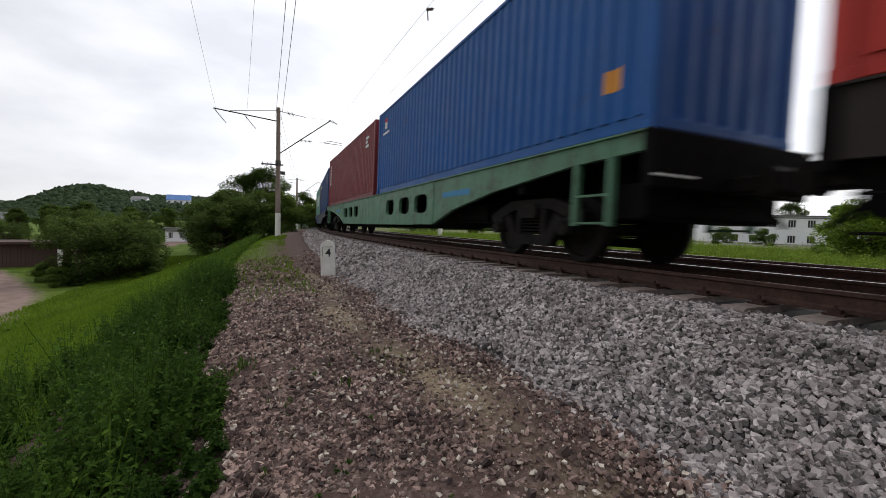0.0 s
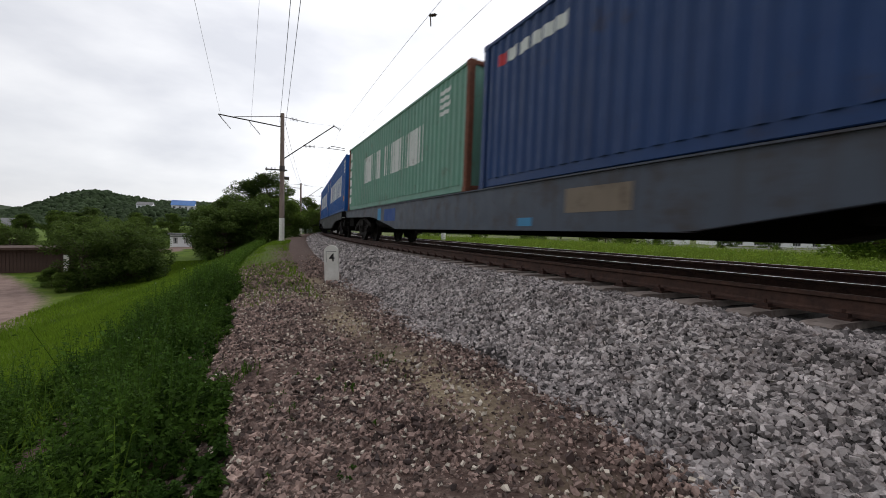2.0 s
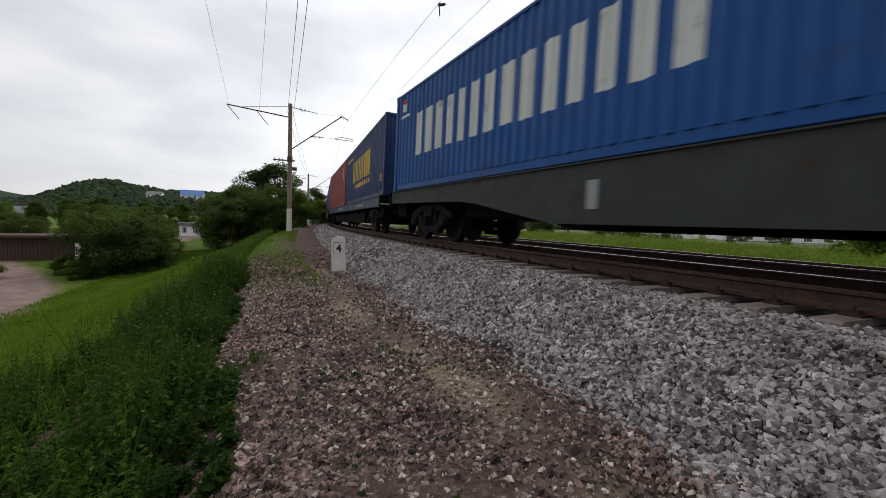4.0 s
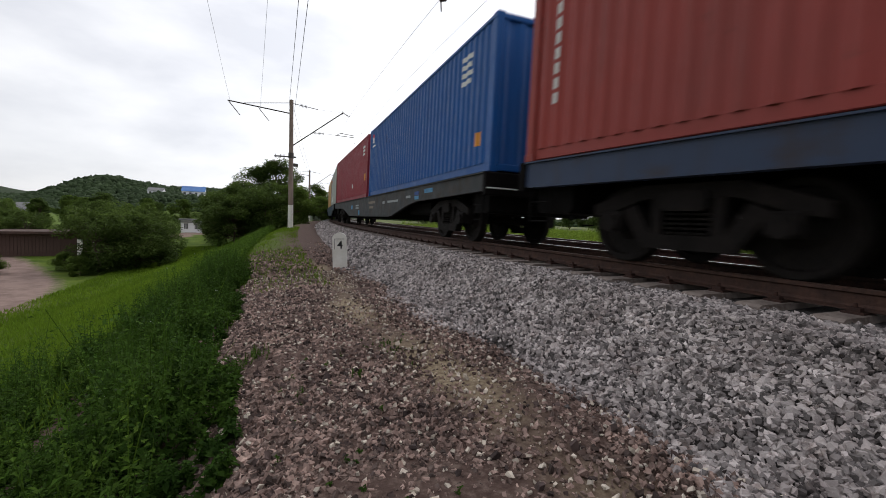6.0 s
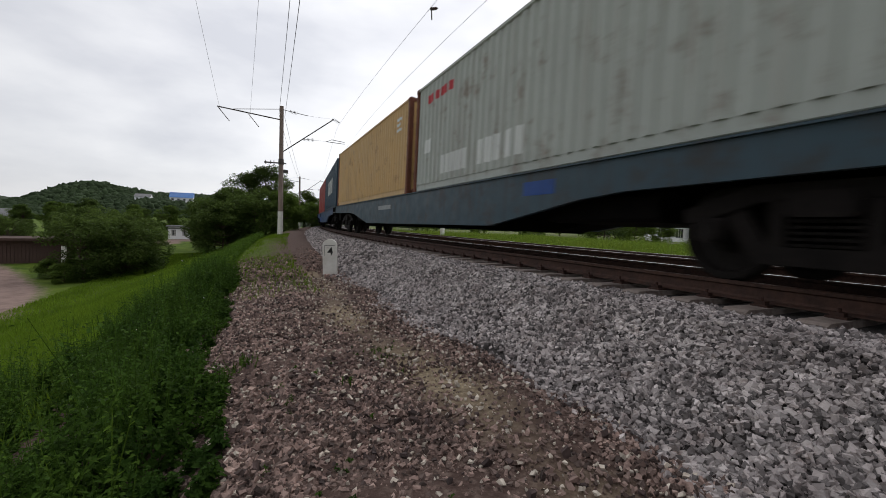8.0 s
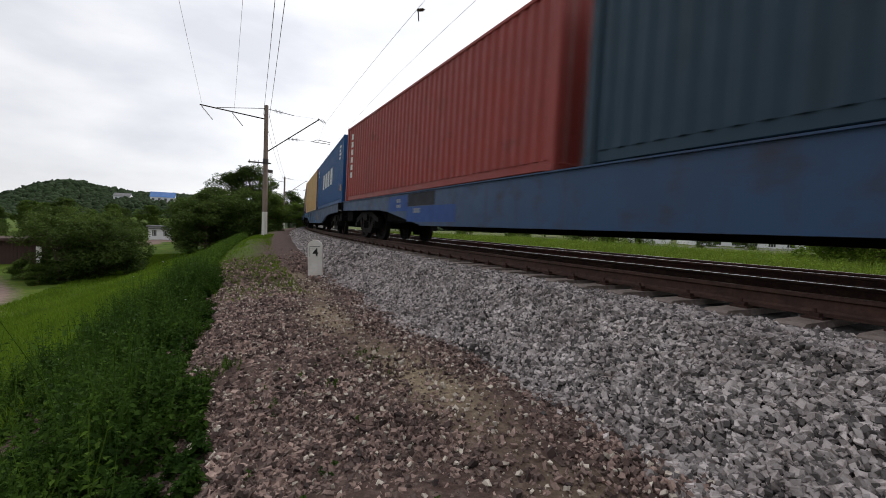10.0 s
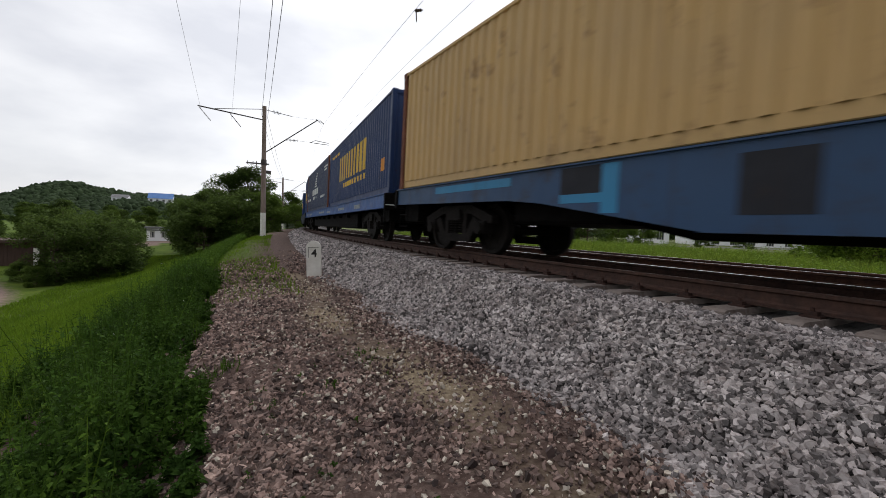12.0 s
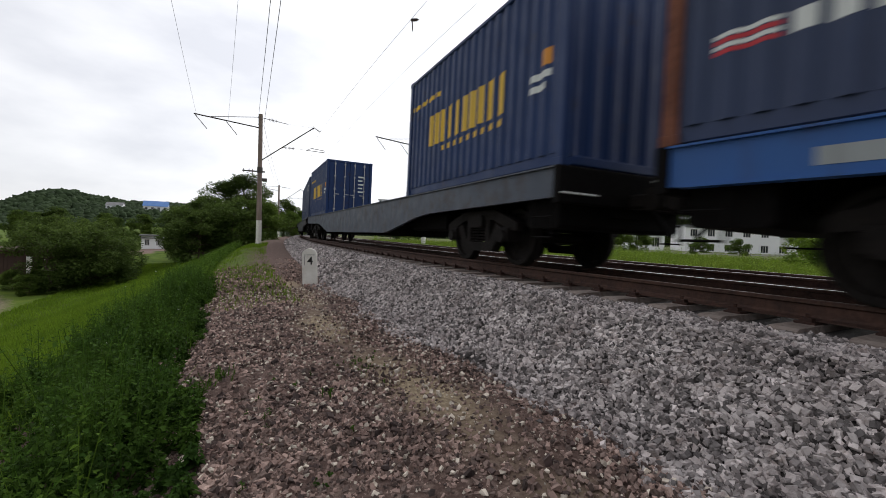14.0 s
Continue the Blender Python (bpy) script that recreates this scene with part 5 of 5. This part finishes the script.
    weed_field("trackside_weeds", s, o, (0.55 + 1.0 * np.clip(clump, -0.4, 1) + 0.5 * np.clip((4 - s) / 6, 0, 1)) * rng.uniform(0.6, 1.1, n), 20, 0.13, M_LIME, "lime green weeds growing beyond the tracks", 34)
    n = 9000
    s, o = rng.uniform(-4, 50, n), rng.uniform(1.9, 2.6, n) + (rng.uniform(0, 1, n) < 0.4) * 3.6
    blades("between_track_grass", s, o, rng.uniform(0.04, 0.12, n), rng.uniform(0.003, 0.007, n), M_REED, "sparse grass between the two tracks", 44)


def build_hill_wood():
    """Rounded crowns that make the wooded hills uneven."""
    rng = np.random.RandomState(51)
    n = 34000
    az, r = np.radians(rng.uniform(-62, 80, n)), rng.uniform(260, 1150, n)
    x, y = r * np.sin(az), r * np.cos(az)
    z, _, o = ground_height(x, y)
    keep = (np.abs(o) > 30)
    x, y, z = x[keep], y[keep], z[keep]
    shapes, tri = stone_shapes(10, 77, False)
    size = rng.uniform(0.0045, 0.0085, len(x)) * np.hypot(x, y)
    v, f = scatter_lumps(np.stack([x, y, z + size * 0.3], 1), size, shapes, tri, rng)
    stuff("hill_woods", v, f, M_FOREST, "distant green woods covering the hills", "woods", True)


# ---------------------------------------------------------------- line-side things
def wire(name, points, r, label):
    """One continuous thin wire through the points."""
    n, v, f = 5, [], []
    for i, p in enumerate(points):
        d = Vector(points[min(i + 1, len(points) - 1)]) - Vector(points[max(i - 1, 0)])
        q = d.to_track_quat("Z", "Y").to_matrix()
        v += [Vector(p) + q @ Vector((r * math.cos(6.2832 * k / n), r * math.sin(6.2832 * k / n), 0)) for k in range(n)]
    for i in range(len(points) - 1):
        f += [(i * n + k, i * n + (k + 1) % n, (i + 1) * n + (k + 1) % n, (i + 1) * n + k) for k in range(n)]
    return tagged(part(name, Geo().add(v, f), M_WIRE), label, "overhead wire")


def sag(a, b, drop, n=14):
    a, b = Vector(a), Vector(b)
    return [a.lerp(b, i / n) - Vector((0, 0, drop * 4 * (i / n) * (1 - i / n))) for i in range(n + 1)]


def insulator(g, p, d, n, r=0.085, step=0.085):
    """A string of porcelain discs."""
    d = Vector(d).normalized()
    for i in range(n):
        q = Vector(p) + d * step * i
        g.tube(q, q + d * 0.03, r, r * 0.55, 10)
    g.tube(p, Vector(p) + d * step * n, 0.02, n=6)


def catenary_pole(x, y, z, turn, height):
    """Concrete pole, z up, arms across the track along its own x."""
    p = new("catenary_pole")
    tagged(p, "tapered concrete catenary pole with whitewashed foot", "utility pole", "poles along the line")
    p.matrix_basis = Matrix.Translation((x, y, z)) @ Matrix.Rotation(turn, 4, "Z")
    part("shaft", Geo().tube((0, 0, 1.9), (0, 0, height + 0.15), 0.205, 0.15, 16), M_CONCRETE, p, smooth=False)
    part("foot", Geo().tube((0, 0, -0.6), (0, 0, 1.9), 0.225, 0.206, 16), M_WHITEWASH, p, "whitewashed foot")
    g = Geo()
    g.tube((-0.1, 0, height - 0.95), (-4.75, 0, height - 0.42), 0.05, n=6)
    g.tube((-0.1, 0, height - 0.1), (-3.6, 0, height - 0.5), 0.025, n=6)
    part("feeder_bracket", g, M_STEEL, p)
    for bx in (-4.65, -2.5):
        g = Geo()
        top = height - 0.42 - 0.53 * (4.75 + bx) / 4.65
        insulator(g, (bx, 0, top - 0.08), (0.62, 0, -0.75), 14, 0.05, 0.09)
        part("insulator_string", g, M_INSULATOR, p)
    g = Geo().tube((0.1, 0, height - 3.55), (4.15, 0, height - 0.45), 0.045, n=8)
    part("cantilever", g, M_STEEL, p)
    g = Geo().tube((0.1, 0, height - 0.12), (2.1, 0, height - 0.4), 0.026, n=6)
    g.tube((2.1, 0, height - 0.4), (4.15, 0, height - 0.45), 0.006, n=5)
    part("tie_rod", g, M_STEEL, p)
    for a, d, n in (((0.65, 0, height - 0.2), (1, 0, -0.14), 6), ((4.05, 0, height - 0.42), (0.8, 0, -0.35), 7), ((1.7, 0, height - 2.35), (1, 0, 0), 9)):
        g = Geo()
        insulator(g, a, d, n, 0.17, 0.105)
        part("insulator_string", g, M_INSULATOR, p)
    g = Geo().tube((1.6, 0, height - 2.35), (3.7, 0, height - 2.36), 0.01, n=6)
    g.tube((3.55, 0, height - 2.38), (5.1, 0, height - 2.45), 0.028, n=6)
    g.tube((4.0, 0, height - 2.18), (5.1, 0, height - 2.3), 0.028, n=6)
    g.tube((4.0, 0, height - 2.18), (3.6, 0, height - 2.38), 0.022, n=6)
    part("registration_arm", g, M_STEEL, p)
    g = Geo().box(-1.3, 0.4, -0.06, 0.06, height + 0.15 - 4.68, height + 0.15 - 4.58)
    for bx in (-1.2, -0.8, -0.55):
        g.tube((bx, 0, height + 0.15 - 4.75), (bx, 0, height + 0.15 - 4.45), 0.03, n=6)
    part("cross_arm", g, M_STEEL, p)
    part("clamp_band", Geo().tube((0, 0, height + 0.15 - 4.75), (0, 0, height + 0.15 - 4.3), 0.215, n=16), M_STEEL, p)
    g = Geo().box(0.15, 0.55, -0.05, 0.05, height - 5.25, height - 5.0)
    part("side_bracket", g, M_STEEL, p)
    return p


def build_post():
    x, y = -2.89, 10.86
    z = float(ground_height(np.array([x]), np.array([y]))[0][0])
    p = new("marker_post")
    tagged(p, "white painted concrete distance post with black number", "distance post")
    p.matrix_basis = Matrix.Translation((x, y, z)) @ pose(0, 0, 0, 0, -2.0, math.degrees(math.atan2(-x, y)) - 5)
    w, t, h = 0.175, 0.085, 0.90
    out = [(-w, -0.3), (w, -0.3), (w, h - 0.15)] + [(w * math.cos(a), h - 0.15 + 0.15 * math.sin(a)) for a in [math.pi * i / 12 for i in range(1, 12)]] + [(-w, h - 0.15)]
    n = len(out)
    g = Geo().add([(a, yy, b) for yy in (-t, t) for a, b in out], [(i, (i + 1) % n, n + (i + 1) % n, n + i) for i in range(n)] + [tuple(range(n))[::-1], tuple(range(n, 2 * n))])
    part("slab", g, M_WHITEWASH, p)
    cu = bpy.data.curves.new("number", "FONT")
    cu.body, cu.size, cu.extrude, cu.offset, cu.align_x = "4", 0.28, 0.003, 0.004, "CENTER"
    num = new("number", cu)
    num.parent = p
    num.matrix_basis = Matrix.Translation((0.015, -t - 0.004, h - 0.40)) @ pose(0, 0, 0, 90, 0, 0)
    cu.materials.append(M_BLACK)
    frame_g = Geo()
    for a0, a1, b0, b1 in ((-0.125, 0.125, h - 0.165, h - 0.155), (-0.125, -0.117, h - 0.42, h - 0.155)):
        frame_g.box(a0, a1, -t - 0.004, -t - 0.001, b0, b1)
    part("number_border", frame_g, M_BLACK, p)


def house(name, label, x, y, z, turn, w, d, h, wall, roof, storeys, columns, pitched=0.0):
    """A house with its windows cut as recessed panes in frames. Its front faces -y of its own space."""
    b = new(name)
    tagged(b, label, "house")
    b.matrix_basis = Matrix.Translation((x, y, z)) @ Matrix.Rotation(turn, 4, "Z")
    step, floor_h = w / columns, h / storeys
    g = Geo()
    g.box(-w / 2, w / 2, 0.25, d, 0, h)
    ww, wh = step * 0.42, floor_h * 0.48
    for st in range(storeys):
        z0 = st * floor_h + floor_h * 0.3
        g.box(-w / 2, w / 2, 0, 0.25, st * floor_h, z0)
        g.box(-w / 2, w / 2, 0, 0.25, z0 + wh, (st + 1) * floor_h)
        for c in range(columns + 1):
            a = -w / 2 if c == 0 else -w / 2 + (c - 0.5) * step + ww / 2
            e = w / 2 if c == columns else -w / 2 + (c + 0.5) * step - ww / 2
            g.box(a, e, 0, 0.25, z0, z0 + wh)
    part("wall", g, wall, b)
    for st in range(storeys):
        z0 = st * floor_h + floor_h * 0.3
        for c in range(columns):
            xc = -w / 2 + (c + 0.5) * step
            win = part("window", Geo().box(xc - ww / 2, xc + ww / 2, 0.16, 0.2, z0, z0 + wh), M_GLASS, b)
            fr = Geo()
            for q in (-ww / 2, -ww / 6 - 0.04, ww / 6 - 0.04, ww / 2 - 0.08):
                fr.box(xc + q, xc + q + 0.08, 0.1, 0.16, z0, z0 + wh)
            fr.box(xc - ww / 2, xc + ww / 2, 0.1, 0.16, z0, z0 + 0.08)
            fr.box(xc - ww / 2, xc + ww / 2, 0.1, 0.16, z0 + wh - 0.08, z0 + wh)
            part("frame", fr, M_FRAME, win)
    if pitched:
        g = Geo().prism([(-0.4, h), (d / 2, h + pitched), (d + 0.4, h), (d / 2, h + pitched - 0.2)], -w / 2 - 0.4, w / 2 + 0.4)
        part("roof", g, roof, b)
        part("gable", Geo().prism([(0, h), (d / 2, h + pitched - 0.2), (d, h)], -w / 2, w / 2), wall, b)
    else:
        part("roof", Geo().box(-w / 2 - 0.3, w / 2 + 0.3, -0.3, d + 0.3, h, h + 0.25), roof, b)
        part("cornice", Geo().box(-w / 2 - 0.12, w / 2 + 0.12, -0.12, -0.002, h - 0.35, h - 0.2), roof, b)
    return b


def build_surroundings():
    house("apartment_building", "long white two-storey building beyond the tracks", 68.6, 87.2, -1.9, radians(-14), 27, 10, 6.3, M_WALL, M_ROOF_GREY, 2, 8)
    house("brick_house", "small white outbuilding among the bushes", 47, 90, -1.6, radians(-8), 7, 6, 4.2, M_WALL, M_ROOF_GREY, 1, 2, 1.4)
    house("shed_house", "small white shed at the foot of the bushes", -46.0, 74, -3.3, radians(30), 3.2, 3.2, 2.2, M_WALL, M_ROOF_GREY, 1, 2)
    house("blue_roofed_house", "distant house with a bright blue roof", -196, 318, 12, radians(25), 15, 10, 3.5, M_WALL, M_ROOF_BLUE, 1, 4, 4.0)
    house("hill_house", "distant pale house on the wooded slope", -150, 300, 10, radians(10), 9, 8, 3.5, M_WALL, M_ROOF_GREY, 1, 3, 2.4)
    house("hill_house", "distant pale house on the wooded slope", -228, 322, 12, radians(20), 10, 8, 3.5, M_WALL, M_ROOF_GREY, 1, 3, 2.4)
    house("hill_house", "distant pale house among trees on the low ground", -104, 98, -4.6, radians(35), 7, 6, 3.6, M_FENCE, M_ROOF_GREY, 1, 3, 2.4)
    house("apartment_tower", "distant pale tower block above the trees", -40, 400, -1.5, radians(6), 11, 11, 34, M_WALL, M_ROOF_GREY, 9, 3)
    # dark board shed on the lane with pale posts
    sh = new("board_shed")
    tagged(sh, "dark brown board shed with pale posts beside the lane", "shed")
    sh.matrix_basis = Matrix.Translation((-37.5, 41.0, -5.0)) @ Matrix.Rotation(radians(38), 4, "Z")
    part("wall", Geo().box(-5, 5, 0.1, 5, 0, 2.9), M_SHED, sh)
    board = Geo().box(-0.12, 0.12, 0, 0.06, 0, 2.88, c=0.01).mesh("board", M_SHED)
    for k in range(40):
        part("board", board, (), sh, at=Matrix.Translation((-4.88 + k * 0.25, 0.02 * (k % 2), 0)))
    part("roof", Geo().box(-5.4, 5.4, -0.5, 5.4, 2.9, 3.12), M_SHED, sh)
    for k in (0.7, 1.9):
        part("post", Geo().box(k - 0.2, k + 0.2, -0.35, -0.1, 0, 2.4, c=0.03), M_WHITEWASH, sh)
    part("panel", Geo().box(2.9, 3.5, -0.06, -0.02, 0.6, 1.5), M_WHITEWASH, sh)
    # fence of concrete panels before the white building
    fe = new("panel_fence")
    tagged(fe, "low pale concrete panel fence beyond the tracks", "fence")
    rng = random.Random(8)
    for k in range(16):
        x, y = 33 + k * 2.4, 62 + k * 0.5
        z = -1.55
        m = Matrix.Translation((x, y, z)) @ Matrix.Rotation(radians(12), 4, "Z")
        if rng.random() < 0.8:
            part("panel", Geo().box(-1.12, 1.12, -0.05, 0.05, 0, 0.7 + rng.uniform(-0.15, 0.1)), M_FENCE, fe, at=m)
        part("post", Geo().box(-1.26, -1.14, -0.09, 0.09, 0, 0.85), M_FENCE, fe, at=m)


def build_lines():
    turn = radians(20)
    bx, by = -13.75, 35.7
    catenary_pole(bx, by, -0.62, turn, 10.35)
    catenary_pole(-30.2, 88.5, -0.6, turn, 10.2)
    catenary_pole(-0.3, 39.9, -1.45, turn, 10.9)
    top = 9.75
    # heavy pair at the pole top, feeders on the bracket, catenary over the track
    for dx, dz in ((-0.22, 0.05), (0.25, -0.15)):
        a = (bx + dx, by, top - 0.6 + dz)
        wire("feeder_wire", sag((8.93 + dx * 0.25, -20, 9.4 + dz), a, 0.5), 0.013, "dark overhead feeder wire sagging between poles")
        wire("feeder_wire", sag(a, (-30.2 + dx, 88.5, 9.3), 0.5), 0.014, "dark overhead feeder wire sagging between poles")
    for k, zz in ((-4.5, 9.45), (-2.4, 9.05)):
        ax, ay = bx + k * math.cos(turn), by + k * math.sin(turn)
        wire("line_wire", sag((ax + 26, ay - 55, zz), (ax, ay, zz - 0.5), 0.6), 0.006, "thin overhead line wire on the bracket")
    s = np.linspace(-30, 130, 81)
    for name, zz, r, o, dip in (("contact_wire", 6.15, 0.0055, 0.15, 0.0), ("messenger_wire", 7.75, 0.006, -0.5, 1.0)):
        pts = []
        for q in s:
            x, y = along(q, o)
            ph = ((q - 36) / 53) % 1.0
            pts.append((float(x), float(y), zz - dip * 4 * ph * (1 - ph)))
        wire(name, pts, r, "thin overhead wire of the catenary above the track")
    g = Geo()
    x, y = along(14.4, -0.5)
    insulator(g, (float(x), float(y), 6.72), (0.3, 0.4, 0.25), 3, 0.05, 0.11)
    g.tube((float(x), float(y), 6.78), (float(x) + 0.02, float(y), 6.42), 0.02, n=6)
    tagged(part("wire_insulator", g, M_INSULATOR), "small dark insulator hanging on the overhead wire", "insulator")


# ---------------------------------------------------------------- build
build_ground()
build_surroundings()
build_lines()
build_post()
build_trees()
build_hill_wood()
build_train()
build_weeds()
build_bed()
build_ballast_stones()
build_path_stones()
build_track("near_track", 0.0, 0.0, -14, 70, 0.543, "concrete-sleepered railway track in grey ballast")
build_track("far_track", 4.1, -0.06, -10, 56, 0.56, "second railway track with worn sleepers")


# ---------------------------------------------------------------- what moves
def motions():
    times = [0.35 * k for k in range(41)]
    for thing, mid, y, z in TRAIN:
        walk(thing, [(t, wagon_pose(mid, t) @ Matrix.Translation((0, y, z))) for t in times])
    spins = [k / 30 for k in range(421)]
    for w, y in SPINNING:
        walk(w, [(t, Matrix.Translation((0, y, WHEEL_R)) @ Matrix.Rotation(run(t) / WHEEL_R, 4, "X")) for t in spins])


motions()
